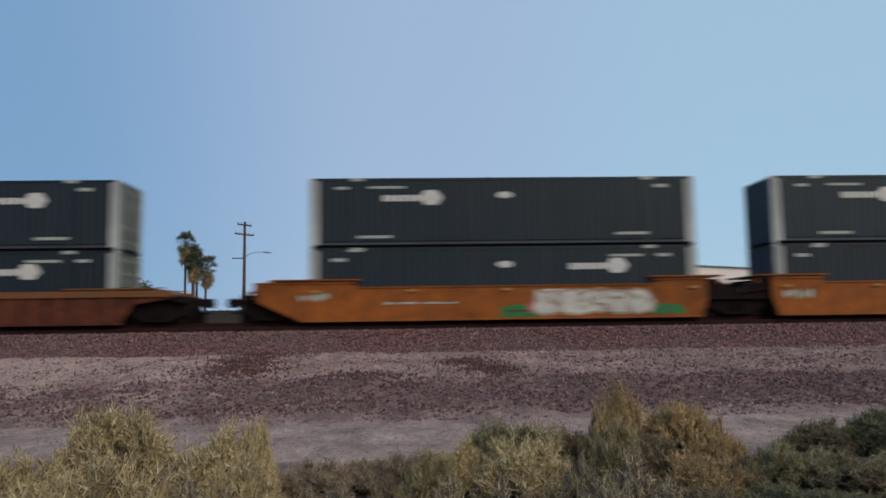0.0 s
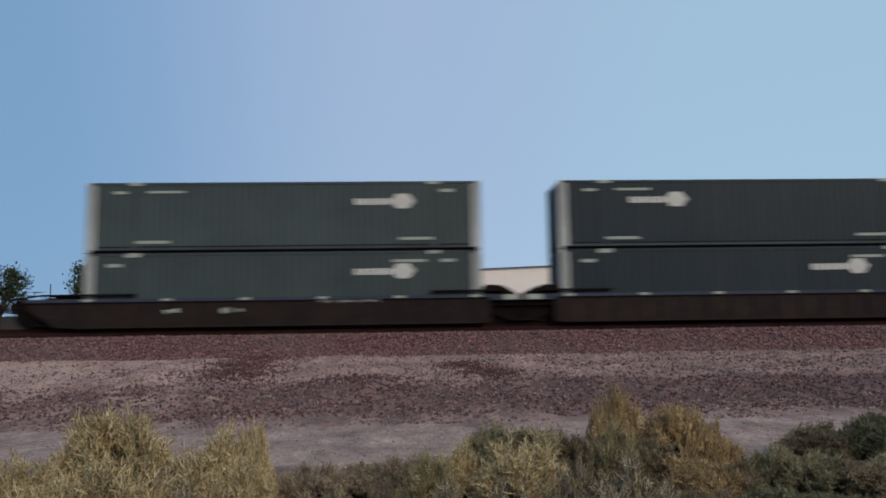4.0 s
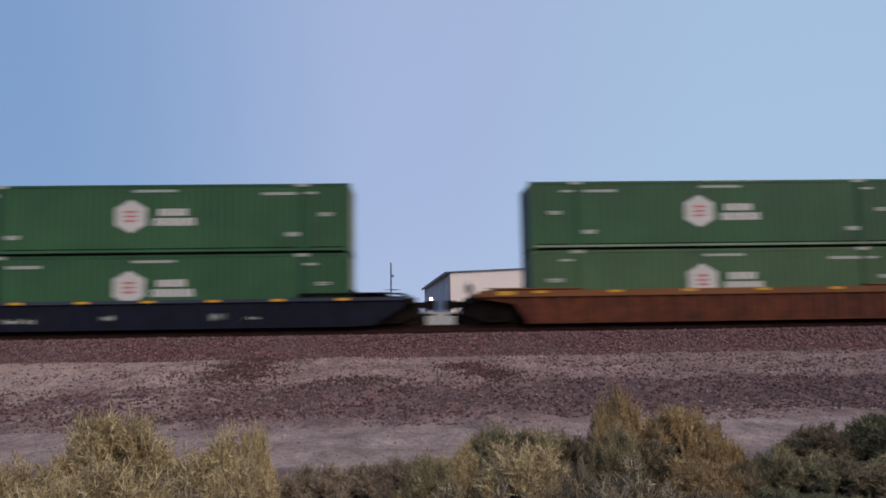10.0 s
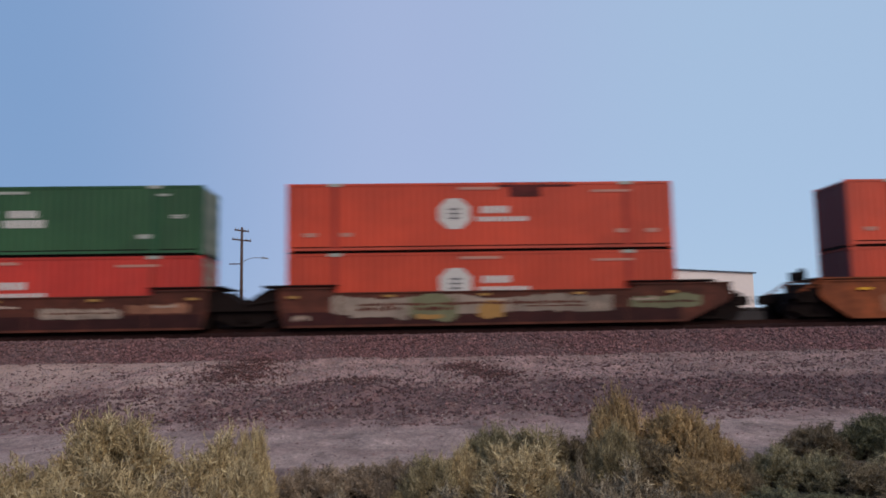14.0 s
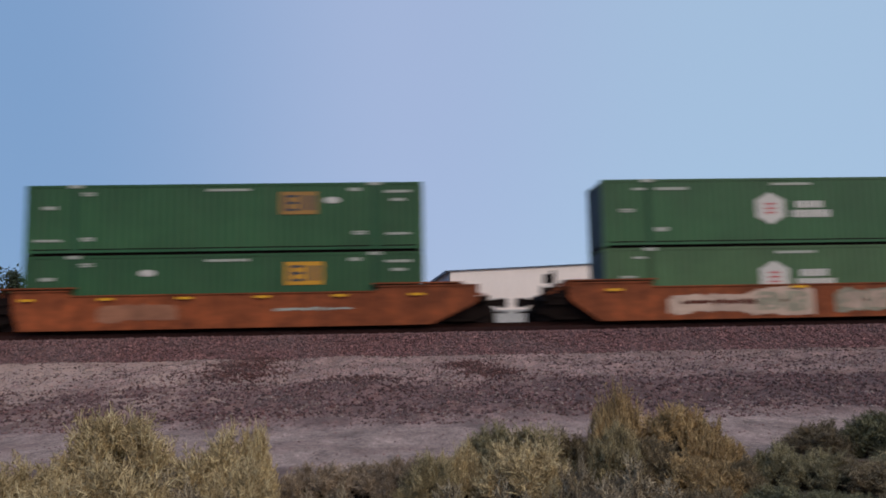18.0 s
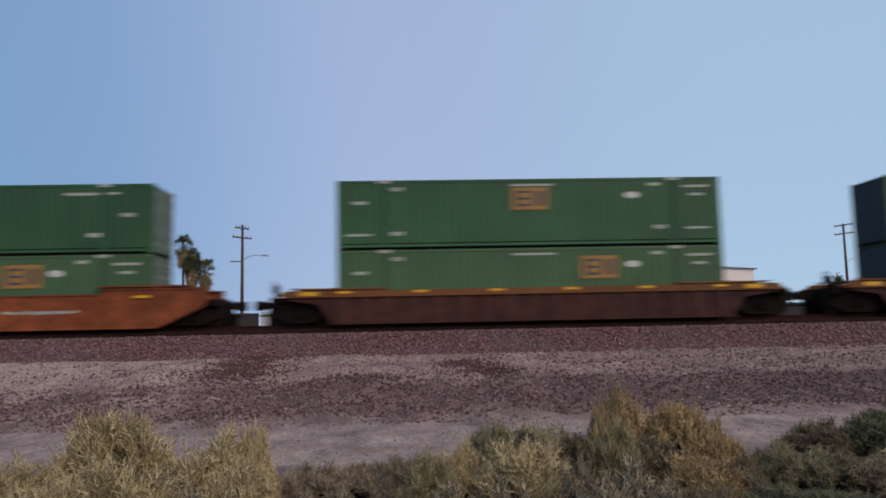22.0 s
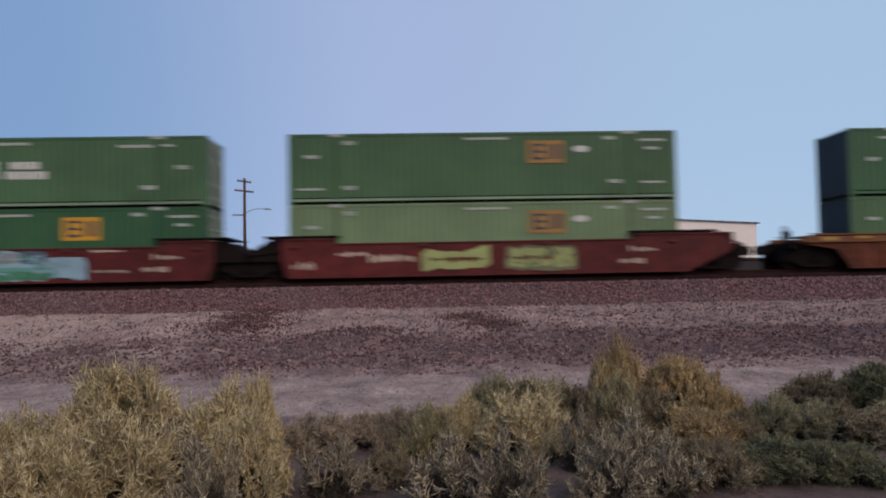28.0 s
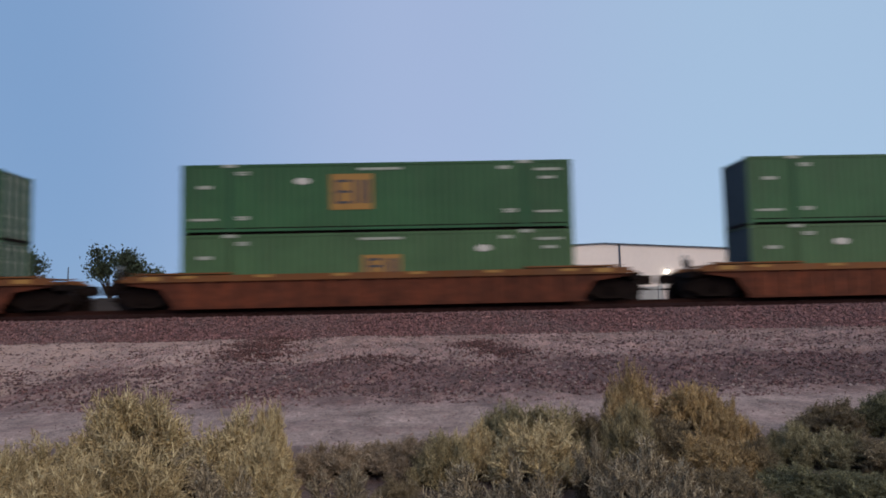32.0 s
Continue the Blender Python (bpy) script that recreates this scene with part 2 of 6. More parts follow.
M_RIBDARK = paint("dark_brown_ribbed_car_paint", (0.046, 0.016, 0.012), 0.75, 0.5, (0.04, 0.022, 0.016), mottle=0.5)
M_CHORD = paint("ochre_chord_paint", (0.165, 0.060, 0.018), 0.6, 0.5)
M_BLUE = paint("dark_blue_car_paint", (0.0045, 0.006, 0.015), 0.75, 0.55, (0.020, 0.012, 0.010), mottle=0.55)
M_BLACKCAR = paint("dark_grey_car_paint", (0.016, 0.009, 0.008), 0.75, 0.5, (0.022, 0.013, 0.010), mottle=0.4)
M_GREYCHORD = paint("grey_chord_paint", (0.032, 0.037, 0.062), 0.6, 0.5)
M_STEEL = plain("dark_steel", (0.012, 0.0075, 0.0065), 0.85, 0.3, 8, shine=0.08)
M_WHEEL = plain("wheel_steel", (0.014, 0.008, 0.007), 0.6, 0.3, 8, 0.3, shine=0.15)
M_RAIL = plain("rusty_rail", (0.030, 0.011, 0.008), 0.8, 0.3, 10, 0.0, shine=0.1)
M_WHITE = plain("white_marking", (0.54, 0.50, 0.46), 0.6, 0.12, 5)
M_DIMWHITE = plain("faded_white_marking", (0.33, 0.34, 0.29), 0.6, 0.15, 5)
M_PINKMARK = plain("faded_pink_marking", (0.44, 0.20, 0.15), 0.6, 0.15, 5)
M_REDMARK = plain("red_marking", (0.45, 0.05, 0.06), 0.6, 0.1, 5)
M_DARKMARK = plain("dark_marking", (0.05, 0.05, 0.06), 0.6, 0.1, 5)
M_YELLOW = plain("yellow_marking", (0.555, 0.270, 0.022), 0.6, 0.15, 4)
M_FADEYELLOW = plain("faded_orange_marking", (0.315, 0.165, 0.045), 0.6, 0.2, 4)
M_REFLECT = plain("yellow_reflector", (0.637, 0.315, 0.015), 0.4, 0.1, 9)
M_GRAFWHITE = plain("white_spray_paint", (0.52, 0.475, 0.43), 0.7, 0.3, 3)
M_GRAFGREY = plain("grey_spray_paint", (0.23, 0.175, 0.135), 0.75, 0.45, 3)
M_OLDWHITE = plain("worn_pale_lettering", (0.34, 0.25, 0.19), 0.75, 0.4, 3)
M_GRAFDARK = plain("black_spray_paint", (0.03, 0.03, 0.03), 0.7, 0.3, 3)
M_GRAFMID = plain("mid_grey_spray_paint", (0.215, 0.206, 0.195), 0.75, 0.45, 3)
M_GRAFSLATE = plain("slate_spray_paint", (0.075, 0.095, 0.120), 0.75, 0.45, 3)
M_GRAFGREEN = plain("green_spray_paint", (0.03, 0.13, 0.04), 0.7, 0.3, 3)
M_GRAFLEAF = plain("leaf_green_spray_paint", (0.055, 0.170, 0.085), 0.7, 0.4, 3)
M_GRAFTEAL = plain("teal_spray_paint", (0.105, 0.245, 0.200), 0.7, 0.35, 3)
M_GRAFSKY = plain("pale_blue_spray_paint", (0.225, 0.330, 0.375), 0.7, 0.35, 3)
M_GRAFLIME = plain("pale_lime_spray_paint", (0.285, 0.300, 0.112), 0.7, 0.3, 3)
M_GRAFOLIVE = plain("olive_spray_paint", (0.135, 0.128, 0.068), 0.7, 0.4, 3)
M_GRAFPINK = plain("pale_pink_spray_paint", (0.42, 0.30, 0.235), 0.75, 0.4, 3)
M_GHOST = plain("ghost_of_spray_paint", (0.235, 0.100, 0.056), 0.75, 0.5, 3)
M_GRAFSAGE = plain("sage_spray_paint", (0.25, 0.225, 0.165), 0.75, 0.45, 3)
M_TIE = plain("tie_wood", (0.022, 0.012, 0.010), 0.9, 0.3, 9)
M_WALL = plain("warehouse_paint", (0.80, 0.69, 0.63), 0.8, 0.05, 2.0, bumps=0.05)
# Grey for the side walls, with the shade of that side painted in.
M_SHADEWALL = paint("grey_wall_shade", (0.36, 0.38, 0.42), 0.7, 0.2)
M_TRIM = plain("slate_trim", (0.07, 0.09, 0.12), 0.6, 0.15, 3)
M_ROOF = plain("roof_metal", (0.22, 0.23, 0.25), 0.5, 0.15, 1)
M_POLE = plain("pole_wood", (0.085, 0.050, 0.038), 0.9, 0.3, 6)
M_GALV = plain("galvanised_steel", (0.30, 0.31, 0.32), 0.5, 0.15, 6, 0.5)
M_TRUNK = plain("palm_trunk", (0.12, 0.085, 0.06), 0.9, 0.3, 4)
M_SKIRT = foliage("dry_palm_fronds", (0.12, 0.08, 0.04), (0.36, 0.25, 0.13), (0.52, 0.38, 0.21))
M_FROND = foliage("palm_fronds", (0.035, 0.045, 0.018), (0.08, 0.095, 0.036), (0.17, 0.165, 0.065))
M_LEAF = foliage("tree_leaves", (0.018, 0.028, 0.014), (0.035, 0.05, 0.022), (0.06, 0.075, 0.035))
M_BARK = plain("bark", (0.055, 0.04, 0.03), 0.95, 0.3, 5)
M_CONCRETE = plain("pale_concrete", (0.40, 0.39, 0.38), 0.85, 0.2, 3)
M_OLDBOARD = plain("weathered_boards", (0.040, 0.034, 0.033), 0.9, 0.3, 5)
M_LAMP = glow("lamp_glow", (1.0, 0.95, 0.82), 12.0)
M_TWIG = foliage("dry_twigs", (0.028, 0.019, 0.012), (0.06, 0.044, 0.027), (0.11, 0.084, 0.052))
BUSH_TONES = {
    "straw": foliage("straw_brush", (0.132, 0.091, 0.044), (0.440, 0.322, 0.164), (0.626, 0.480, 0.269)),
    "ochre": foliage("ochre_brush", (0.135, 0.083, 0.040), (0.455, 0.303, 0.143), (0.643, 0.443, 0.221)),
    "sage": foliage("sage_brush", (0.089, 0.068, 0.034), (0.294, 0.229, 0.119), (0.483, 0.381, 0.206)),
    "green": foliage("green_brush", (0.041, 0.037, 0.019), (0.146, 0.134, 0.065), (0.269, 0.240, 0.125)),
    "olive": foliage("olive_brush", (0.050, 0.034, 0.019), (0.205, 0.145, 0.081), (0.350, 0.260, 0.149)),
    "moss": foliage("moss_brush", (0.088, 0.072, 0.036), (0.281, 0.235, 0.122), (0.440, 0.360, 0.205)),
    "dun": foliage("dun_brush", (0.104, 0.072, 0.048), (0.313, 0.226, 0.151), (0.475, 0.349, 0.238)),
    "grey": foliage("grey_brush", (0.048, 0.033, 0.021), (0.160, 0.118, 0.076), (0.288, 0.221, 0.143)),
}
TIP_TONES = {
    "straw": foliage("straw_tips", (0.391, 0.283, 0.147), (0.626, 0.490, 0.273), (0.783, 0.643, 0.386)),
    "ochre": foliage("ochre_tips", (0.326, 0.210, 0.088), (0.572, 0.387, 0.178), (0.747, 0.532, 0.266)),
    "sage": foliage("sage_tips", (0.242, 0.185, 0.093), (0.430, 0.335, 0.181), (0.588, 0.474, 0.267)),
    "green": foliage("green_tips", (0.098, 0.088, 0.041), (0.228, 0.203, 0.098), (0.342, 0.306, 0.158)),
    "olive": foliage("olive_tips", (0.130, 0.094, 0.050), (0.290, 0.212, 0.119), (0.430, 0.335, 0.194)),
    "moss": foliage("moss_tips", (0.209, 0.175, 0.090), (0.396, 0.325, 0.180), (0.550, 0.450, 0.270)),
    "dun": foliage("dun_tips", (0.197, 0.142, 0.095), (0.371, 0.273, 0.182), (0.544, 0.404, 0.273)),
    "grey": foliage("grey_tips", (0.240, 0.182, 0.115), (0.432, 0.340, 0.224), (0.576, 0.474, 0.322)),
}


# ---- mesh building ----
class Shape:
    """Collects vertices and faces of one mesh."""

    def __init__(self):
        self.v, self.f = [], []

    def box(self, x0, x1, y0, y1, z0, z1):
        return self.prism([(x0, z0), (x1, z0), (x1, z1), (x0, z1)], y0, y1)

    def prism(self, poly, y0, y1):
        """A polygon in x and z, given anticlockwise as seen from -y, carried from y0 to y1."""
        n, k = len(self.v), len(poly)
        self.v += [(x, y0, z) for x, z in poly] + [(x, y1, z) for x, z in poly]
        self.f.append(tuple(range(n, n + k)))
        self.f.append(tuple(range(n + 2 * k - 1, n + k - 1, -1)))
        for i in range(k):
            j = (i + 1) % k
            self.f.append((n + j, n + i, n + k + i, n + k + j))
        return self

    def tube(self, a, b, r0, r1=None, sides=8, caps=True):
        a, b = Vector(a), Vector(b)
        r1 = r0 if r1 is None else r1
        d = (b - a).normalized()
        u = d.orthogonal().normalized()
        w = d.cross(u)
        n = len(self.v)
        for p, r in ((a, r0), (b, r1)):
            for i in range(sides):
                t = 2 * math.pi * i / sides
                self.v.append(tuple(p + (u * math.cos(t) + w * math.sin(t)) * r))
        for i in range(sides):
            j = (i + 1) % sides
            self.f.append((n + i, n + j, n + sides + j, n + sides + i))
        if caps:
            self.f.append(tuple(range(n + sides - 1, n - 1, -1)))
            self.f.append(tuple(range(n + sides, n + 2 * sides)))
        return self

    def mesh(self, name, material, smooth=False):
        me = bpy.data.meshes.new(name)
        me.from_pydata(self.v, [], self.f)
        me.materials.append(material)
        if smooth:
            me.polygons.foreach_set("use_smooth", [True] * len(me.polygons))
        me.update()
        return me


def part(name, mesh, parent, m=None, label=""):
    """One mesh object under a thing or under a part."""
    ob = new(name, mesh)
    ob.parent = parent
    if m is not None:
        ob.matrix_basis = m
    return tagged(ob, label)


def thing(name, label, category, m=None, group="", kind=""):
    ob = new(name)
    ob.empty_display_size = 0.2
    if m is not None:
        ob.matrix_basis = m
    return tagged(ob, label, category, group, kind)


rng = random.Random(7)
TRAIN = []       # (object, place along the train, y, z) of all that rolls


# ---- ground ----
def ground_z(y):
    """Height of the land across the track, metres."""
    pts = [(-3000, 0), (8, 0), (13.2, 0.02), (15.5, 0.16), (20.0, 0.34), (23.5, 0.52), (28.0, 0.66), (36.8, 0.7), (3600, 0.7)]
    for (a, za), (b, zb) in zip(pts, pts[1:]):
        if y <= b:
            return za + (zb - za) * (y - a) / (b - a)
    return 0.7


def relief(x, y):
    """Small humps and hollows of the worn gravel bank."""
    k = max(0.0, min(1.0, (y - 12.8) / 2.0)) * max(0.0, min(1.0, (28.5 - y) / 1.5))
    h = noise.noise((x * 0.35, y * 0.5, 1.7)) * 0.13 + noise.noise((x * 1.3, y * 1.6, 4.2)) * 0.075
    h += noise.noise((x * 3.6, y * 2.4, 9.2)) * 0.075
    h += (noise.noise((x * 9.0, y * 9.0, 2.2)) + noise.noise((x * 5.0, y * 6.0, 6.2))) * 0.03
    near = max(0.0, min(1.0, (y - 2.0) / 3.0)) * max(0.0, min(1.0, (13.2 - y) / 2.0))
    return h * k + near * (noise.noise((x * 0.8, y * 0.8, 3.1)) * 0.03 + noise.noise((x * 3, y * 3, 5.5)) * 0.008)


def ground_material():
    """Pale dirt road, mauve gravel bank and soil that darkens towards the near shrubs; each has its own belt of the
    land.
    """
    m, nt, b = nodes_of("desert_ground")
    v = coords(nt)
    sep = nt.nodes.new("ShaderNodeSeparateXYZ")
    nt.links.new(v, sep.inputs[0])
    wob = tex(nt, coords(nt, (0.25, 0.5, 1)), 1.0, 4, 0.6)
    wob2 = tex(nt, v, 1.6, 5, 0.7)
    add = nt.nodes.new("ShaderNodeMath")
    add.operation = "MULTIPLY_ADD"
    nt.links.new(wob, add.inputs[0])
    add.inputs[1].default_value = 3.4
    nt.links.new(sep.outputs["Y"], add.inputs[2])
    add2 = nt.nodes.new("ShaderNodeMath")
    add2.operation = "MULTIPLY_ADD"
    nt.links.new(wob2, add2.inputs[0])
    add2.inputs[1].default_value = 2.6
    nt.links.new(add.outputs[0], add2.inputs[2])
    band = nt.nodes.new("ShaderNodeMapRange")
    band.inputs["From Min"].default_value, band.inputs["From Max"].default_value = 4.0 + 3.0, 34.0 + 3.0
    nt.links.new(add2.outputs[0], band.inputs["Value"])

    def at(y):
        return (y - 4.0) / 30.0
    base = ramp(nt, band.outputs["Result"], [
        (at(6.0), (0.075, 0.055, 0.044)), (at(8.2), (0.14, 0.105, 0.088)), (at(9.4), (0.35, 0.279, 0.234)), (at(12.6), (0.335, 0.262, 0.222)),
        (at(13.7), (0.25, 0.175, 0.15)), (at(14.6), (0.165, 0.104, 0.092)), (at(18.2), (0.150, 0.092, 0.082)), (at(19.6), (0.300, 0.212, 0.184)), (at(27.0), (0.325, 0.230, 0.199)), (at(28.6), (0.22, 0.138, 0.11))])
    fine = tex(nt, v, 14.0, 8, 0.75)
    c = blend(nt, 0.85, base, ramp(nt, fine, [(0.32, (0.35, 0.30, 0.29)), (0.5, (0.95, 0.95, 0.95)), (0.72, (1.5, 1.42, 1.36))]), "MULTIPLY")
    blot = tex(nt, v, 0.9, 5, 0.65)
    speck = tex(nt, v, 34.0, 4, 0.8)
    c = blend(nt, 0.8, c, ramp(nt, speck, [(0.36, (0.55, 0.52, 0.5)), (0.5, (1, 1, 1)), (0.66, (1.5, 1.45, 1.4))]), "MULTIPLY")
    c = blend(nt, ramp(nt, blot, [(0.44, (0, 0, 0)), (0.66, (0.60,) * 3)]), c, (0.150, 0.092, 0.080))
    lump = tex(nt, coords(nt, (1.5, 0.6, 1)), 1.0, 7, 0.78)
    c = blend(nt, 1.0, c, ramp(nt, lump, [(0.36, (0.52, 0.50, 0.50)), (0.5, (0.97, 0.97, 0.97)), (0.64, (1.36, 1.34, 1.33))]), "MULTIPLY")
    # long dark patches, thicker towards the right, and pale ones
    patch = tex(nt, coords(nt, (1.1, 0.34, 1)), 1.0, 7, 0.72)
    slope = nt.nodes.new("ShaderNodeMath")
    slope.operation = "MULTIPLY_ADD"
    nt.links.new(sep.outputs["X"], slope.inputs[0])
    slope.inputs[1].default_value = 0.018
    nt.links.new(patch, slope.inputs[2])
    belt = nt.nodes.new("ShaderNodeMapRange")
    belt.interpolation_type = "SMOOTHSTEP"
    belt.inputs["From Min"].default_value, belt.inputs["From Max"].default_value = 13.0, 16.0
    nt.links.new(sep.outputs["Y"], belt.inputs["Value"])
    upper = nt.nodes.new("ShaderNodeMapRange")
    upper.interpolation_type = "SMOOTHSTEP"
    upper.inputs["From Min"].default_value, upper.inputs["From Max"].default_value = 18.6, 20.4
    upper.inputs["To Min"].default_value, upper.inputs["To Max"].default_value = 1.0, 0.3
    nt.links.new(sep.outputs["Y"], upper.inputs["Value"])
    dark_patch = ramp(nt, slope.outputs[0], [(0.52, (0, 0, 0)), (0.72, (0.82,) * 3)])
    c = blend(nt, blend(nt, 1.0, blend(nt, 1.0, dark_patch, belt.outputs["Result"], "MULTIPLY"), upper.outputs["Result"], "MULTIPLY"), c, (0.088, 0.054, 0.049))
    wash = ramp(nt, slope.outputs[0], [(0.30, (0.7,) * 3), (0.42, (0, 0, 0))])
    c = blend(nt, blend(nt, 1.0, wash, belt.outputs["Result"], "MULTIPLY"), c, (0.40, 0.30, 0.24))
    c = blend(nt, 1.0, c, (1.13, 0.99, 0.99), "MULTIPLY")
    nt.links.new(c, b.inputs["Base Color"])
    b.inputs["Roughness"].default_value = 0.95
    bump(nt, b, fine, 0.7, 0.05)
    return m


def make_ground():
    xs = [-3500, -1500, -700, -350, -160, -80, -50] + [-32 + 0.11 * i for i in range(583)] + [50, 80, 160, 350, 700, 1500, 3500]
    ys = [-3000, -800, -200, -50, -10, 0] + [2 + 0.22 * i for i in range(50)] + [13.0 + 0.11 * i for i in range(144)] + [29, 32, 36.8, 45, 60, 90, 140, 250, 600, 1500, 3600]
    vs = []
    for y in ys:
        for x in xs:
            vs.append((x, y, ground_z(y) + (relief(x, y) if -33 < x < 33 else 0.0)))
    w = len(xs)
    fs = [(j * w + i, j * w + i + 1, (j + 1) * w + i + 1, (j + 1) * w + i) for j in range(len(ys) - 1) for i in range(w - 1)]
    me = bpy.data.meshes.new("ground")
    me.from_pydata(vs, [], fs)
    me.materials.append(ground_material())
    me.polygons.foreach_set("use_smooth", [True] * len(fs))
    tagged(new("ground", me), "dry desert ground with a pale dirt road and gravel bank", "ground", kind="structure")


def ballast_material(name, k=1.0, warm=1.0):
    m, nt, b = nodes_of(name)
    geo = nt.nodes.new("ShaderNodeNewGeometry")
    v = coords(nt)
    n = tex(nt, v, 17.0, 6, 0.85)
    c = ramp(nt, n, [(0.34, (0.030, 0.014, 0.013)), (0.5, (0.125, 0.062, 0.056)), (0.66, (0.30, 0.175, 0.155))])
    isl = ramp(nt, geo.outputs["Random Per Island"], [(0.0, (0.35, 0.30, 0.30)), (0.55, (0.95, 0.88, 0.86)), (0.85, (1.3, 1.2, 1.15)), (1.0, (1.8, 1.65, 1.55))])
    c = blend(nt, 0.8, c, isl, "MULTIPLY")
    c = blend(nt, 1.0, c, (k * warm * 1.0, k * 0.955, k / warm * 1.04), "MULTIPLY")
    big = tex(nt, v, 0.5, 3)
    c = blend(nt, ramp(nt, big, [(0.4, (0, 0, 0)), (0.7, (0.4,) * 3)]), c, (0.15, 0.11, 0.105))
    nt.links.new(c, b.inputs["Base Color"])
    b.inputs["Roughness"].default_value = 0.92
    bump(nt, b, n, 0.8, 0.05)
    return m


def stones(name, spots, material, label, category):
    """Loose angular stones, one mesh; spots give place and size."""
    r = np.random.RandomState(11)
    base = np.array([(1, 0, 0), (-1, 0, 0), (0, 1, 0), (0, -1, 0), (0, 0, 1), (0, 0, -1)], float)
    tri = np.array([(0, 2, 4), (2, 1, 4), (1, 3, 4), (3, 0, 4), (2, 0, 5), (1, 2, 5), (3, 1, 5), (0, 3, 5)])
    k = len(spots)
    p = np.array(spots)
    ang = r.rand(k) * math.pi
    sc = p[:, 3:4] * (0.6 + 0.8 * r.rand(k, 3))
    v = base[None] * sc[:, None, :] * (0.75 + 0.5 * r.rand(k, 6, 1))
    ca, sa = np.cos(ang)[:, None], np.sin(ang)[:, None]
    x, y = v[..., 0] * ca - v[..., 1] * sa, v[..., 0] * sa + v[..., 1] * ca
    v = np.stack([x, y, v[..., 2] * 0.8], -1) + p[:, None, :3]
    f = tri[None] + (np.arange(k) * 6)[:, None, None]
    me = bpy.data.meshes.new(name)
    me.from_pydata(v.reshape(-1, 3).tolist(), [], f.reshape(-1, 3).tolist())
    me.materials.append(material)
    tagged(new(name, me), label, category, kind="stuff")


def make_track():
    bal = ballast_material("ballast_stone", 1.3)
    heap_stone = ballast_material("heap_stone", 0.95, 1.1)
    prof = [(27.9, 0.60), (28.2, 0.70), (29.85, BAL_Z - 0.03), (30.9, BAL_Z + 0.02), (33.9, BAL_Z + 0.02), (34.7, BAL_Z), (36.6, 0.75), (36.9, 0.62)]
    xs = [-900, -300, -100, -40] + [-28 + 0.35 * i for i in range(161)] + [40, 100, 300, 900]
    vs, fs = [], []
    for x in xs:
        for k, (y, z) in enumerate(prof):
            d = 0.05 * noise.noise((x * 0.9, y, 0.3)) + 0.03 * noise.noise((x * 3.1, y, 2.3))
            vs.append((x, y + (2 * d if k < 3 else 0), z + (d if 0 < k < 3 else 0) - (0.1 if k in (0, len(prof) - 1) else 0)))
    n = len(prof)
    for i in range(len(xs) - 1):
        for k in range(n - 1):
            fs.append((i * n + k, (i + 1) * n + k, (i + 1) * n + k + 1, i * n + k + 1))
    me = bpy.data.meshes.new("ballast_bed")
    me.from_pydata(vs, [], fs)
    me.materials.append(bal)
    tagged(new("ballast_bed", me), "mauve crushed-stone ballast bank under the track", "ballast", kind="structure")
    r = random.Random(3)
    spots = []
    for _ in range(19000):
        x = r.uniform(-23, 26)
        u = r.random()
        y = 28.05 + u * 2.1
        z = 0.64 + min(u * 2.1, 1.75) / 1.75 * (BAL_Z - 0.66)
        spots.append((x, y, z, r.uniform(0.028, 0.092)))
    stones("ballast_stones", spots, bal, "loose mauve crushed stone on the ballast slope", "gravel")
    spots = []
    while len(spots) < 30000:
        x, y = r.uniform(-17, 20), 13.0 + 11.5 * r.random() ** 1.2
        d = noise.noise((x * 0.5, y * 0.7, 8.8)) + 0.35 * noise.noise((x * 2.1, y * 2.1, 3.3))
        keep = 0.6 + 0.5 * d if 13.9 < y < 19.4 else 0.25 + 0.5 * d
        if r.random() < keep:
            spots.append((x, y, ground_z(y) + relief(x, y) + 0.005, r.uniform(0.009, 0.030) * (1.7 if r.random() < 0.05 else 1)))
    stones("bank_gravel", spots, ballast_material("bank_stone", 1.25, 1.02), "scattered reddish-brown gravel on the worn bank", "gravel")
    spots = []
    for _ in range(900):
        x, y = r.uniform(-9, 10), r.uniform(9.2, 13.6)
        spots.append((x, y, ground_z(y) + relief(x, y), r.uniform(0.006, 0.022)))
    stones("road_pebbles", spots, ballast_material("road_stone", 1.2, 1.1), "small pebbles on the dirt road", "gravel")
    heaps = [(-5.3, 26.6, 0.9, 1.6, 900), (-5.4, 24.0, 1.2, 1.6, 1000), (-4.8, 21.2, 1.3, 1.6, 1100), (1.7, 23.0, 0.9, 1.4, 900), (2.1, 20.6, 1.0, 1.2, 700), (-1.5, 19.6, 1.3, 1.3, 600)]
    for hx, hy, sx, sy, n in heaps:
        spots = []
        for _ in range(n):
            x, y = r.gauss(hx, sx * 0.55), r.gauss(hy, sy * 0.55)
            lift = 0.16 * math.exp(-((x - hx) / sx) ** 2 - ((y - hy) / sy) ** 2) * r.random()
            if 13.4 < y < 28.0:
                spots.append((x, y, ground_z(y) + relief(x, y) + lift, r.uniform(0.012, 0.042)))
        stones("gravel_heap", spots, heap_stone, "loose heap of dark reddish gravel on the bank", "gravel")
    # clods stand up from the bank, pale and dark ones side by side
    spots, pale = [], []
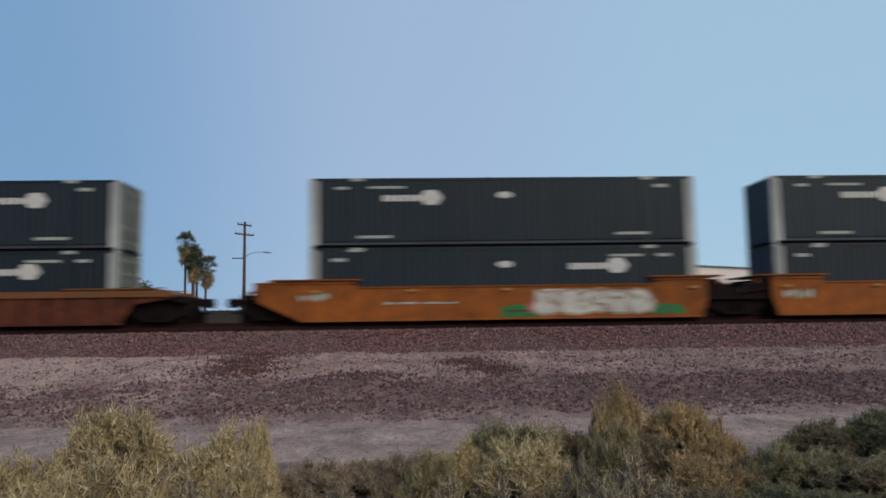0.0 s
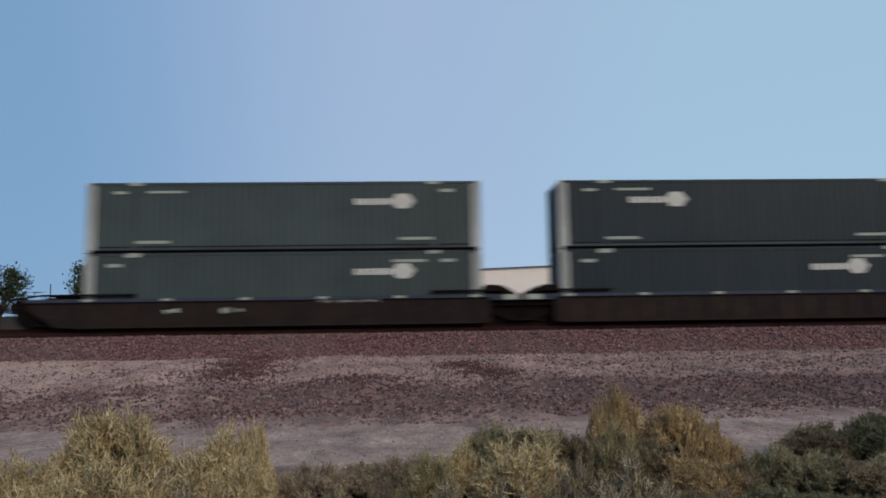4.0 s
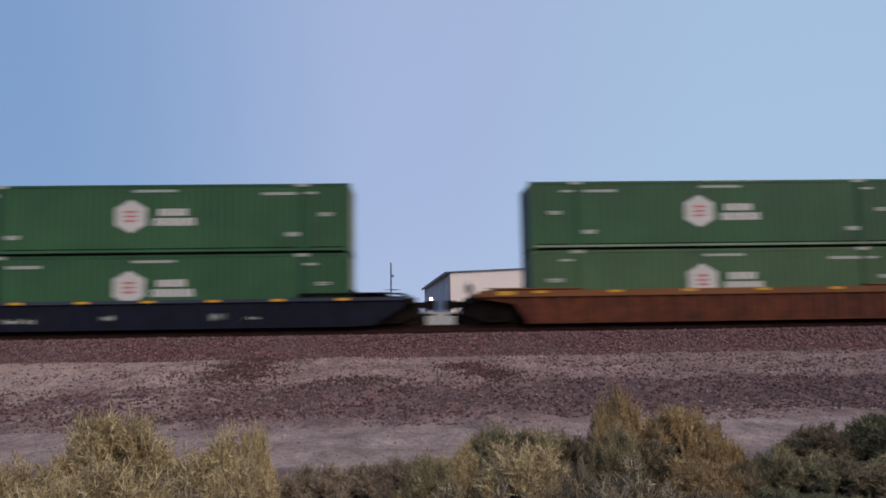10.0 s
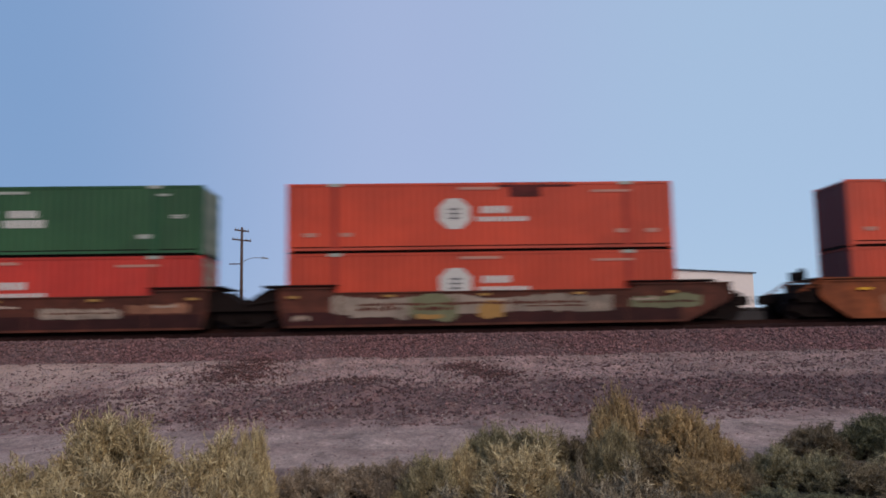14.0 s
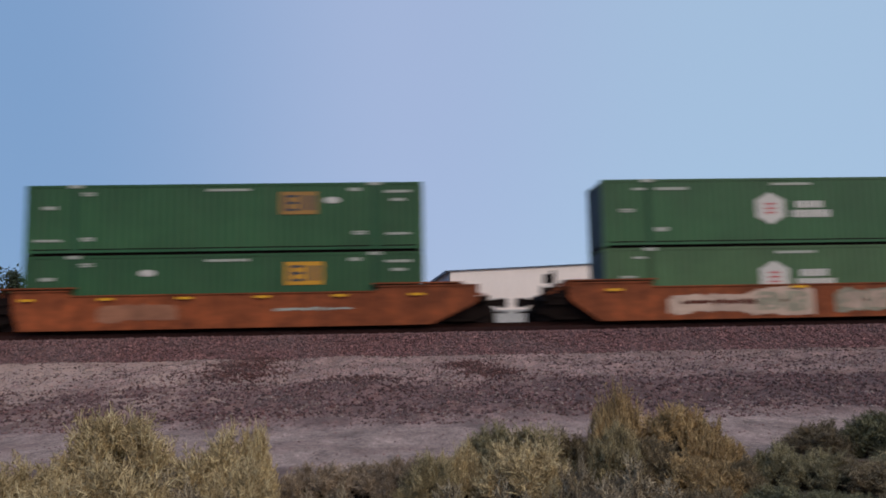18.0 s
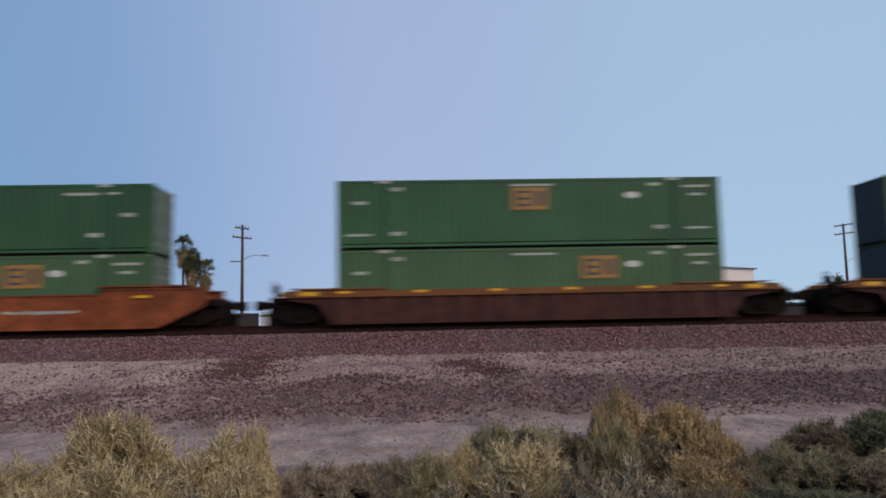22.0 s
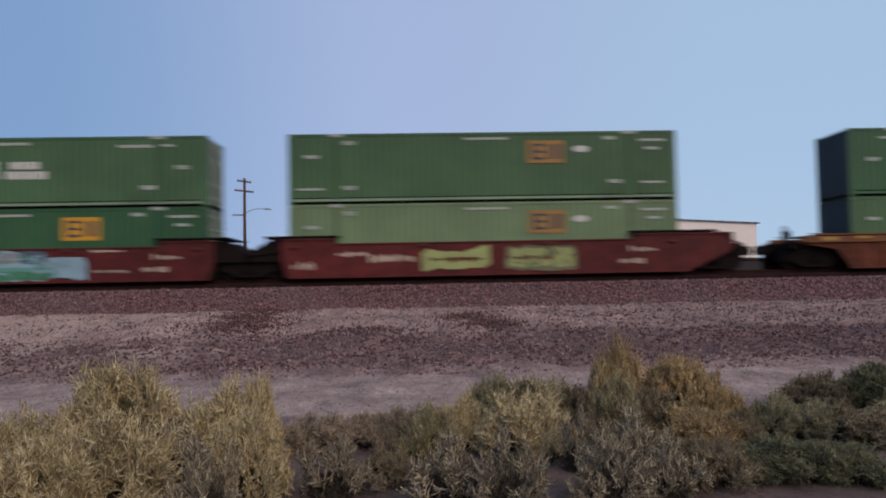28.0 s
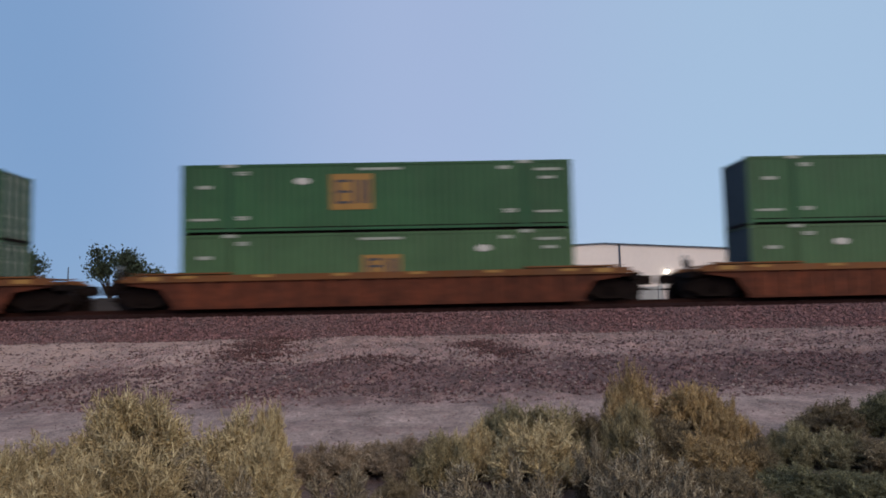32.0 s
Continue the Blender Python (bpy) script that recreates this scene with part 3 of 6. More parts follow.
    while len(spots) < 15000:
        x, y = r.uniform(-17, 19), r.uniform(13.6, 28.2)
        d = noise.noise((x * 0.9, y * 0.35, 5.8)) + 0.5 * noise.noise((x * 2.6, y * 1.1, 1.3)) + 0.02 * x
        if r.random() < (0.50 + 0.5 * d if 14.0 < y < 19.3 else 0.14 + 0.35 * d):
            spots.append((x, y, ground_z(y) + relief(x, y) + 0.01, r.uniform(0.018, 0.046)))
        elif r.random() < (0.14 if y < 19 else 0.30):
            pale.append((x, y, ground_z(y) + relief(x, y) + 0.01, r.uniform(0.015, 0.040)))
    stones("dark_clods", spots, ballast_material("dark_clod", 0.74, 1.0), "dark reddish clods strewn over the bank", "clods")
    stones("pale_clods", pale, plain("pale_clod", (0.31, 0.226, 0.198), 0.95, 0.25, 7), "pale sandy clods strewn over the bank", "clods")
    # rails: foot, web and head
    for k, y in enumerate((TRACK_Y - 0.7175, TRACK_Y + 0.7175)):
        s = Shape()
        for y0, y1, z0, z1 in ((-0.076, 0.076, 0.0, 0.022), (-0.010, 0.010, 0.022, 0.14), (-0.036, 0.036, 0.14, 0.186)):
            s.box(-900, 900, y0, y1, z0, z1)
        rail = new("rail_%d" % (k + 1), s.mesh("rail", M_RAIL))
        rail.matrix_basis = pose(0, y, RAIL_Z - 0.186)
        tagged(rail, "rust-brown steel rail on wooden ties", "rail", kind="structure")
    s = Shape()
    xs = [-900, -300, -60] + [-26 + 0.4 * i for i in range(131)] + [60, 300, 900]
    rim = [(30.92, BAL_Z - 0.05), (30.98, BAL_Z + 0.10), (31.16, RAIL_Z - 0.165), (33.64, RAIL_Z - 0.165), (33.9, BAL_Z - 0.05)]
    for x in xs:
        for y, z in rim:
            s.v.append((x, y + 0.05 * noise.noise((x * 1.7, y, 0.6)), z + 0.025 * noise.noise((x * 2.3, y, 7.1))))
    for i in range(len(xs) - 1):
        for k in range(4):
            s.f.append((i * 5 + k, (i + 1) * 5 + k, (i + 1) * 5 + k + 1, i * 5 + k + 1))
    # Near-black stone: the shade under the train is painted into its colour.
    tagged(new("crib_ballast", s.mesh("crib_ballast", plain("shaded_ballast", (0.022, 0.009, 0.008), 0.95, 0.5, 12, 0, 0.8, 0.1))), "stone between the ties, darkened by painted train shade", "ballast", kind="structure")
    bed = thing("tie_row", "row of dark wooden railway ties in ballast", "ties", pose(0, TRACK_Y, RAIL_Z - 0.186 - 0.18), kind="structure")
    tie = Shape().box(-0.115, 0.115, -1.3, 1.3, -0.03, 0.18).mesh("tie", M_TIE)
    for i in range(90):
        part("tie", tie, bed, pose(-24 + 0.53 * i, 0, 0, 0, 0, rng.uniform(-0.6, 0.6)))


# ---- containers ----
def corrugated(x0, x1, z0, z1, y_out, sign, depth=0.018, pitch=0.30):
    """A pressed steel side: shallow upright flutes."""
    pts = []
    n = int(round((x1 - x0) / pitch))
    p = (x1 - x0) / n
    for i in range(n):
        a = x0 + i * p
        pts += [(a, 0), (a + 0.36 * p, 0), (a + 0.5 * p, depth), (a + 0.86 * p, depth)]
    pts.append((x1, 0))
    s = Shape()
    for x, d in pts:
        s.v += [(x, y_out - sign * d, z0), (x, y_out - sign * d, z1)]
    for i in range(len(pts) - 1):
        q = (2 * i, 2 * i + 2, 2 * i + 3, 2 * i + 1)
        s.f.append(q if sign < 0 else q[::-1])
    n = len(s.v)
    # inner skin closes the panel
    yi = y_out - sign * 0.05
    s.v += [(x0, yi, z0), (x1, yi, z0), (x1, yi, z1), (x0, yi, z1)]
    s.f.append((n, n + 3, n + 2, n + 1) if sign < 0 else (n, n + 1, n + 2, n + 3))
    return s


def container_kit(wall, posts, doors, label, worn):
    """A 53-foot container with its parts; the copies share the meshes. Origin: left end, middle of the width, floor."""
    dark = {M_GREEN: D_GREEN, M_LIME: D_LIME, M_FADED: D_FADED, M_PALE: D_PALE, M_RED: D_RED, M_CRIMSON: D_RED}.get(wall, wall)
    # front wall takes a darker tone with its shade painted in
    front = M_SHADE_RED_FRONT if wall in (M_RED, M_CRIMSON) else wall if wall is M_CREAM else M_SHADE_FRONT
    h = CW / 2
    box = thing("shipping_container", label, "container", pose(0, 0, -200))
    s = Shape()
    s.box(0.06, CL - 0.06, -h + 0.06, h - 0.06, 0.12, 0.18)
    s.box(0.06, CL - 0.06, -h + 0.05, h - 0.05, CH - 0.05, CH - 0.012)
    part("roof_and_floor", s.mesh("roof_and_floor", wall), box)
    part("underframe", Shape().box(0.03, CL - 0.03, -h + 0.13, h - 0.13, -0.030, 0.115).mesh("underframe", M_STEEL), box)
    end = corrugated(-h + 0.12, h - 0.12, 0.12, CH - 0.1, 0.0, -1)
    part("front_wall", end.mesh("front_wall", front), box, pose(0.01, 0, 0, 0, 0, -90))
    part("side_panel", corrugated(0.20, CL - 0.20, 0.16, CH - 0.11, -h + 0.012, -1).mesh("side_panel", wall), box)
    part("side_panel", corrugated(0.20, CL - 0.20, 0.16, CH - 0.11, h - 0.012, 1).mesh("side_panel", wall), box)
    pw = 0.40 if posts is M_GREYPOST else 0.21
    post = Shape().box(0, pw, -h, -h + 0.13, 0.11, CH - 0.11).mesh("corner_post", posts)
    cast = Shape().box(0, 0.18, -h - 0.004, -h + 0.16, 0, 0.118).mesh("corner_casting", posts)
    lock = Shape().box(0.0, 0.36, -h + 0.006, -h + 0.30, -0.033, 0.0).mesh("twist_lock", M_STEEL)
    for x in (0.0, CL):
        for side in (0, 180):
            flip = (x > 0) != (side > 0)
            m = pose(x, 0, 0, 0, 0, side) if not flip else Matrix.Translation((x, 0, 0)) @ Matrix.Diagonal((-1 if side == 0 else 1, 1 if side == 0 else -1, 1, 1))
            part("corner_post", post, box, m)
            part("corner_casting", cast, box, m)
            part("twist_lock", lock, box, m)
            part("corner_casting", cast, box, Matrix.Translation((0, 0, CH - 0.118)) @ m)
    rail = Shape().box(0.2, CL - 0.2, -h - 0.003, -h + 0.07, CH - 0.11, CH - 0.005).mesh("top_rail", wall)
    # bottom rail in the paler tone that imitates sky light
    sill = Shape().box(0.2, CL - 0.2, -h + 0.004, -h + 0.12, 0.09, 0.19).mesh("bottom_rail", worn)
    # flat dark strip that paints in the shadow line under the side panel
    shade_strip = Shape().box(0.2, CL - 0.2, -h + 0.004, -h + 0.05, 0.205, 0.245).mesh("panel_groove", M_STEEL)
    mid = Shape().box(-0.13, 0.13, -h + 0.002, -h + 0.05, 0.16, CH - 0.11).mesh("intermediate_post", dark)
    lift = Shape().box(-0.28, 0.28, -h - 0.008, -h + 0.10, CH - 0.13, CH + 0.002).mesh("lifting_casting", M_DIMWHITE)
    for side in (0, 180):
        turn = Matrix.Translation((CL / 2, 0, 0)) @ pose(0, 0, 0, 0, 0, side) @ Matrix.Translation((-CL / 2, 0, 0))
        part("top_rail", rail, box, turn)
        part("bottom_rail", sill, box, turn)
        part("panel_groove", shade_strip, box, turn)
        for x in (1.98, CL - 1.98):
            part("intermediate_post", mid, box, turn @ Matrix.Translation((x, 0, 0)))
            part("lifting_casting", lift, box, turn @ Matrix.Translation((x, 0, 0)))
    leaf = Shape().box(0, 0.05, 0.01, h - 0.14, 0.15, CH - 0.13)
    for z in (0.55, 1.2, 1.85, 2.4):
        leaf.box(0.05, 0.065, 0.06, h - 0.2, z - 0.05, z + 0.05)
    leaf = leaf.mesh("door_leaf", doors)
    rod = Shape().tube((0.10, 0, 0.08), (0.10, 0, CH - 0.08), 0.026, sides=6)
    for z in (0.4, 1.0, 2.0, 2.55):
        rod.box(0.05, 0.13, -0.05, 0.05, z - 0.04, z + 0.04)
    rod = rod.mesh("lock_rod", M_DIMWHITE)
    for sy in (1, -1):
        d = part("door_leaf", leaf, box, Matrix.Translation((CL - 0.09, 0, 0)) @ Matrix.Diagonal((1, sy, 1, 1)))
        for y in (0.3, 0.85):
            part("lock_rod", rod, d, pose(0, y, 0))
    return box


def plate(s, x, z, w, hgt, d=0.006):
    """A thin marking on the near side, centred at x, z."""
    s.box(x - w / 2, x + w / 2, -CW / 2 - 0.004 - d, -CW / 2 - 0.004, z - hgt / 2, z + hgt / 2)


def polygon(s, x, z, r, rz, sides, d, turn=0.0):
    pts = [(x + r * math.cos(turn + 2 * math.pi * i / sides), z + rz * math.sin(turn + 2 * math.pi * i / sides)) for i in range(sides)]
    s.prism(pts, -CW / 2 - 0.004 - d, -CW / 2 - 0.004)


MARKS = {}


def cached(key, maker):
    if key not in MARKS:
        MARKS[key] = maker()
    return MARKS[key]


def mark(ob, name, x, z, w, hh, material, depth=0.006, base=CW / 2 + 0.004, label=""):
    """One flat mark on the near side."""
    def make():
        s = Shape()
        s.box(-w / 2, w / 2, -base - depth, -base, -hh / 2, hh / 2)
        return s.mesh(name, material)
    part(name, cached((name, round(w, 3), round(hh, 3), material.name, round(base, 3), depth), make), ob, pose(x, 0, z), label)


def small_marks(kind, ob, end="R"):
    """Bars where unreadable lettering and small stencils stand."""
    if kind == "hex":
        rows_ = [(8.2, 0.27, 1.75, 0.11), (3.0 if end == "L" else 13.3, 0.42, 1.4, 0.12), (1.6, 0.42, 0.55, 0.10), (1.05, 1.33, 0.62, 0.17), (2.5, 2.15, 0.6, 0.22),
                 (13.85, 2.12, 0.6, 0.22), (15.2, 1.3, 0.6, 0.17), (14.6, 0.40, 0.5, 0.10)]
    elif kind == "lower":
        rows_ = [(8.2, 0.27, 1.75, 0.11), (3.0 if end == "L" else 13.4, 0.45, 1.4, 0.13), (1.5, 0.42, 0.55, 0.10), (14.6, 0.45, 0.55, 0.10), (1.0, 1.25, 0.7, 0.18), (15.1, 1.25, 0.6, 0.16)]
    elif kind == "square":
        rows_ = [(8.2, 0.27, 1.8, 0.10), (13.4, 0.30, 0.5, 0.14), (15.2, 0.40, 1.1, 0.11), (15.2, 0.75, 0.6, 0.12), (0.95, 0.95, 0.6, 0.14), (2.5, 0.38, 0.55, 0.16),
                 (13.6, 2.12, 0.6, 0.18), (15.2, 2.18, 1.0, 0.10), (0.9, 2.3, 1.1, 0.10), (2.5, 2.25, 0.55, 0.18)]
    elif kind == "arrow":
        rows_ = [(1.35, 0.42, 0.55, 0.12), (3.2, 0.40, 1.5, 0.10), (14.8, 0.40, 0.6, 0.14), (2.7, 2.48, 1.4, 0.12), (13.5, 2.42, 1.4, 0.12)]
    elif kind == "arrow_low":
        rows_ = [(1.2, 0.50, 0.6, 0.14), (13.2, 0.42, 1.4, 0.11), (14.8, 0.42, 0.6, 0.13), (1.9, 0.12, 0.6, 0.1)]
    else:
        rows_ = [(8.0, 0.25, 1.7, 0.12), (13.6, 0.40, 1.7, 0.10), (0.95, 2.15, 0.6, 0.20), (2.45, 2.15, 0.5, 0.2), (14.0, 2.1, 0.55, 0.2), (15.3, 2.1, 0.6, 0.2)]
    ink = M_PINKMARK if kind == "red" else M_DIMWHITE
    for x, d, w, hh in rows_:
        if hh > 0.15:
            mark(ob, "stencil_mark", x, CH - d + 0.035, w, hh * 0.4, ink)
            mark(ob, "stencil_mark", x, CH - d - 0.05, w * 0.9, hh * 0.4, ink)
        else:
            mark(ob, "stencil_mark", x, CH - d, w, hh, ink)


def hex_logo(ob, x, red=True):
    def disc():
        s = Shape()
        polygon(s, 0, CH - 1.32, 0.72, 0.70, 8 if not red else 6, 0.008, math.pi / 8 if not red else math.pi / 2)
        return s.mesh("emblem", M_WHITE)

    sign = M_REDMARK if red else M_DARKMARK
    part("emblem", cached(("hexd", red), disc), ob, pose(x, 0, 0), "white many-sided emblem")
    for dz in (-0.19, 0.0, 0.19):
        mark(ob, "emblem_stroke", x, CH - 1.32 + dz, 0.46, 0.05, sign, 0.006, CW / 2 + 0.014)
    mark(ob, "emblem_stroke", x, CH - 1.32, 0.07, 0.56, sign, 0.006, CW / 2 + 0.016)
    for k in range(5):
        mark(ob, "lettering_bar", x + 1.22 + k * 0.24, CH - 1.16, 0.19, 0.30, M_WHITE)
    for k in range(7 if red else 9):
        mark(ob, "lettering_bar", x + 1.05 + k * 0.24, CH - 1.56, 0.19, 0.32 if red else 0.2, M_WHITE)


def square_logo(ob, x, depth=0.9, w=1.6, hh=0.95, faded=False, big=False):
    def panel():
        s = Shape()
        plate(s, 0, CH - depth, w, hh, 0.008)
        return s.mesh("emblem_panel", M_FADEYELLOW if faded else M_YELLOW)

    key = (round(depth, 2), round(w, 2), round(hh, 2), faded)
    part("emblem_panel", cached(("sqp",) + key, panel), ob, pose(x, 0, 0), "faded orange square emblem" if faded else "yellow square emblem")
    b0 = CW / 2 + 0.014
    for dz in (-0.3, 0.0, 0.3):
        mark(ob, "emblem_stroke", x - w * 0.20, CH - depth + dz * hh, w * 0.36, 0.1, M_DARKMARK, 0.004, b0)
    for dx in (-0.34, 0.08, 0.26, 0.38):
        mark(ob, "emblem_stroke", x + w * dx, CH - depth, w * 0.08, 0.66 * hh, M_DARKMARK, 0.004, b0 + 0.002)


def oval_mark(ob, x, depth=0.72):
    def make():
        s = Shape()
        polygon(s, 0, CH - depth, 0.34, 0.15, 8, 0.008)
        return s.mesh("pale_plate", M_WHITE)
    part("pale_plate", cached(("oval", depth), make), ob, pose(x, 0, 0), "small white plate")


def arrow_logo(ob, x):
    for k in range(6):
        mark(ob, "lettering_bar", x - 1.15 + k * 0.26, CH - 0.86, 0.21, 0.26, M_WHITE)

    def make():
        s = Shape()
        polygon(s, 0.75, CH - 0.84, 0.50, 0.36, 6, 0.008)
        return s.mesh("emblem", M_WHITE)
    part("emblem", cached(("arrow",), make), ob, pose(x, 0, 0), "white pointed emblem")


def tint_panel(ob, x0, x1, d0, d1, material, name, label):
    """A repainted or dirtied field on the near side, as flutes over the old ones."""
    s = Shape()
    s.box(x0, x1, -CW / 2 - 0.003, -CW / 2 + 0.02, CH - d1, CH - d0)
    part(name, s.mesh(name, material), ob, label=label)


KITS = {
    "green": container_kit(M_GREEN, M_GREEN, M_GREEN_END, "dark green corrugated steel container in the train's stack", W_GREEN),
    "faded": container_kit(M_FADED, M_FADED, M_GREEN_END, "faded grey-green steel container in the train's stack", W_FADED),
    "pale": container_kit(M_PALE, M_PALE, M_GREEN_END, "pale sun-bleached green steel container in the train's stack", W_PALE),
    "lime": container_kit(M_LIME, M_LIME, M_GREEN_END, "bright olive-green steel container in the train's stack", W_LIME),
    "navy": container_kit(M_NAVY, M_GREYPOST, M_NAVY_END, "dark navy steel container with light grey end posts", W_NAVY),
    "slate": container_kit(M_SLATE, M_GREYPOST, M_NAVY_END, "dark slate steel container with light grey end posts", W_NAVY),
    "red": container_kit(M_RED, M_RED, M_RED_END, "orange-red steel container in the train's stack", W_RED),
    "crimson": container_kit(M_CRIMSON, M_CRIMSON, M_RED_END, "bright red steel container under a green one", W_RED),
    "cream": container_kit(M_CREAM, M_CREAM, M_CREAM, "plain cream container under a green one", M_CREAM),
}


def container(kind, place, level):
    z = RAIL_Z + L0_Z + (CH + 0.035) * level
    ob = copy_thing(KITS[kind], pose(place, TRACK_Y, z))
    tagged(ob, group="containers on the train")
    TRAIN.append((ob, place, TRACK_Y, z))
    return ob


def dressed(spec, place, level):
    """spec: paint, emblem kind, emblem place, plate place."""
    kind, emblem, x, mark = spec
    ob = container(kind, place, level)
    if emblem == "hex":
        small_marks("hex" if level else "lower", ob, mark)
        hex_logo(ob, x)
        return ob
    elif emblem == "oct":
        small_marks("red", ob)
        hex_logo(ob, x, False)
    elif emblem in ("sq", "sqfade", "sqtall", "sqlow"):
        small_marks("square", ob)
        if emblem == "sqtall":
            square_logo(ob, x, 1.22, 1.75, 1.5, True)
        elif emblem == "sqlow":
            square_logo(ob, x, 1.42, 1.6, 0.95, True)
        else:
            square_logo(ob, x, 0.85, 1.55, 0.95, emblem == "sqfade")
    elif emblem == "arrow":
        small_marks("arrow" if level else "arrow_low", ob)
        arrow_logo(ob, x)
    elif emblem == "bare":
        small_marks("square", ob)
    if mark:
        oval_mark(ob, mark, 0.75)
    return ob


# ---- well cars ----
def bogie():
    """A two-axle truck; origin on the rail under its centre."""
    s = Shape()
    s.box(-0.22, 0.22, -1.05, 1.05, 0.55, 0.82)
    s.tube((0, 0, 0.80), (0, 0, 0.92), 0.32, sides=12)
    s.box(-0.42, 0.42, -0.62, 0.62, 0.06, 0.55)
    s.box(-1.15, 1.15, -0.30, 0.30, 0.30, 0.62)
    s.box(-0.36, 0.36, -0.66, 0.66, -0.02, 0.08)
    bol = s.mesh("truck", M_STEEL)
    s = Shape()
    s.prism([(-1.25, 0.36), (-0.95, 0.30), (-0.50, 0.08), (0.50, 0.08), (0.95, 0.30), (1.25, 0.36), (1.25, 0.66), (0.75, 0.74), (0.4, 0.88), (-0.4, 0.88), (-0.75, 0.74), (-1.25, 0.66)], -0.09, 0.09)
    for x in (-0.2, 0, 0.2):
        s.tube((x, -0.13, 0.26), (x, -0.13, 0.55), 0.07, sides=8)
    side = s.mesh("side_frame", M_STEEL)
    s = Shape().box(-0.06, 0.06, -0.95, 0.95, 0.20, 0.36)
    for y in (-0.80, 0.80):
        s.tube((0, y, 0.30), (-0.06, y, 0.80), 0.04, sides=6)
    beam = s.mesh("brake_beam", M_STEEL)
    plank = Shape().box(-1.58, 1.58, 0.31, 0.45, -0.02, 0.48).mesh("tie_bar", M_STEEL)
    s = Shape().tube((0, -0.95, 0), (0, 0.95, 0), 0.085, sides=8)
    for k in (-1, 1):
        y = 0.7475 * k
        s.tube((0, y - 0.065, 0), (0, y + 0.065, 0), 0.46, sides=24)
        s.tube((0, y - 0.065 * k, 0), (0, y - 0.10 * k, 0), 0.49, sides=24)
        s.tube((0, y + 0.065 * k, 0), (0, y + 0.12 * k, 0), 0.14, sides=12)
        for j in range(4):
            t = j * math.pi / 2
            s.tube((0.28 * math.cos(t), y + 0.064 * k, 0.28 * math.sin(t)), (0.28 * math.cos(t), y + 0.072 * k, 0.28 * math.sin(t)), 0.06, sides=8)
    wheelset = s.mesh("wheelset", M_WHEEL)
    return bol, side, wheelset, beam, plank


BOGIE = bogie()
WHEELSETS = []


def add_bogie(car, x):
    bol, side, wheelset, beam, plank = BOGIE
    t = part("truck", bol, car, pose(x, 0, 0))
    part("side_frame", side, t, pose(0, -1.0, 0))
    part("side_frame", side, t, pose(0, 1.0, 0))
    part("tie_bar", plank, t)
    part("brake_beam", beam, t, pose(0.41, 0, 0))
    part("brake_beam", beam, t, pose(-0.41, 0, 0, 0, 0, 180))
    for dx in (-0.89, 0.89):
        WHEELSETS.append((part("wheelset", wheelset, t, pose(dx, 0, 0.46)), dx))


def add_coupler(car, x, way):
    def make():
        s = Shape()
        s.box(0, 0.75, -0.12, 0.12, 0.72, 0.98)
        s.prism([(0.6, 0.66), (0.98, 0.64), (1.06, 0.80), (1.0, 1.04), (0.6, 1.04)], -0.16, 0.16)
        s.tube((0.2, -0.3, 0.85), (0.55, -0.32, 0.45), 0.04, sides=6)
        s.tube((0.55, -0.32, 0.45), (0.95, -0.30, 0.42), 0.04, sides=6)
        return s.mesh("coupler", M_STEEL)
    part("coupler", cached(("coupler",), make), car, pose(x, 0, 0, 0, 0, 0 if way > 0 else 180))


def add_brake(car, x):
    def make():
        s = Shape()
        s.box(-0.50, 0.42, -1.30, -0.60, 0.70, 1.42)
        s.box(-0.20, -0.10, -1.3, -1.2, 1.3, 1.95)
        s.tube((-0.20, -1.25, 1.86), (-0.10, -1.25, 1.86), 0.28, sides=14)
        s.box(-0.42, -0.05, -1.2, -0.7, 1.62, 1.98)
        s.box(0.30, 0.70, -1.35, -0.8, 1.40, 1.72)
        s.tube((0.1, -1.3, 1.4), (0.5, -1.3, 1.7), 0.05, sides=6)
        s.tube((-0.62, -1.3, 1.0), (-0.62, -1.3, 1.5), 0.05, sides=6)
        return s.mesh("brake_stand", M_STEEL)
    part("brake_stand", cached(("brake",), make), car, pose(x, 0, 0), "dark brake wheel and stand")


def add_brake_wheel(car, x):
    """A brake wheel on a post at the car's end, its rim across the track."""
    def post():
        s = Shape().box(-0.05, 0.05, -0.85, -0.75, 1.0, 1.70)
        s.tube((0, -0.8, 1.05), (0.45, -0.8, 1.05), 0.035, sides=6)
        s.box(-0.16, 0.10, -0.95, -0.65, 1.36, 1.62)
        return s.mesh("brake_post", M_STEEL)

    def wheel():
        s = Shape()
        ring = [(0.27 * math.cos(2 * math.pi * i / 16), 0.27 * math.sin(2 * math.pi * i / 16)) for i in range(17)]
        for (a, b), (c, d) in zip(ring, ring[1:]):
            s.tube((-0.10, -0.8 + a, 1.56 + b), (-0.10, -0.8 + c, 1.56 + d), 0.028, sides=5, caps=False)
        for i in range(4):
            a, b = ring[i * 4]
            s.tube((-0.06, -0.8, 1.56), (-0.10, -0.8 + a, 1.56 + b), 0.018, sides=5)
        return s.mesh("brake_wheel", M_GALV)
    p = part("brake_post", cached(("brake_post",), post), car, pose(x, 0, 0))
    part("brake_wheel", cached(("brake_wheel",), wheel), p, None, "grey steel brake wheel")


W = 1.50    # half width of a car


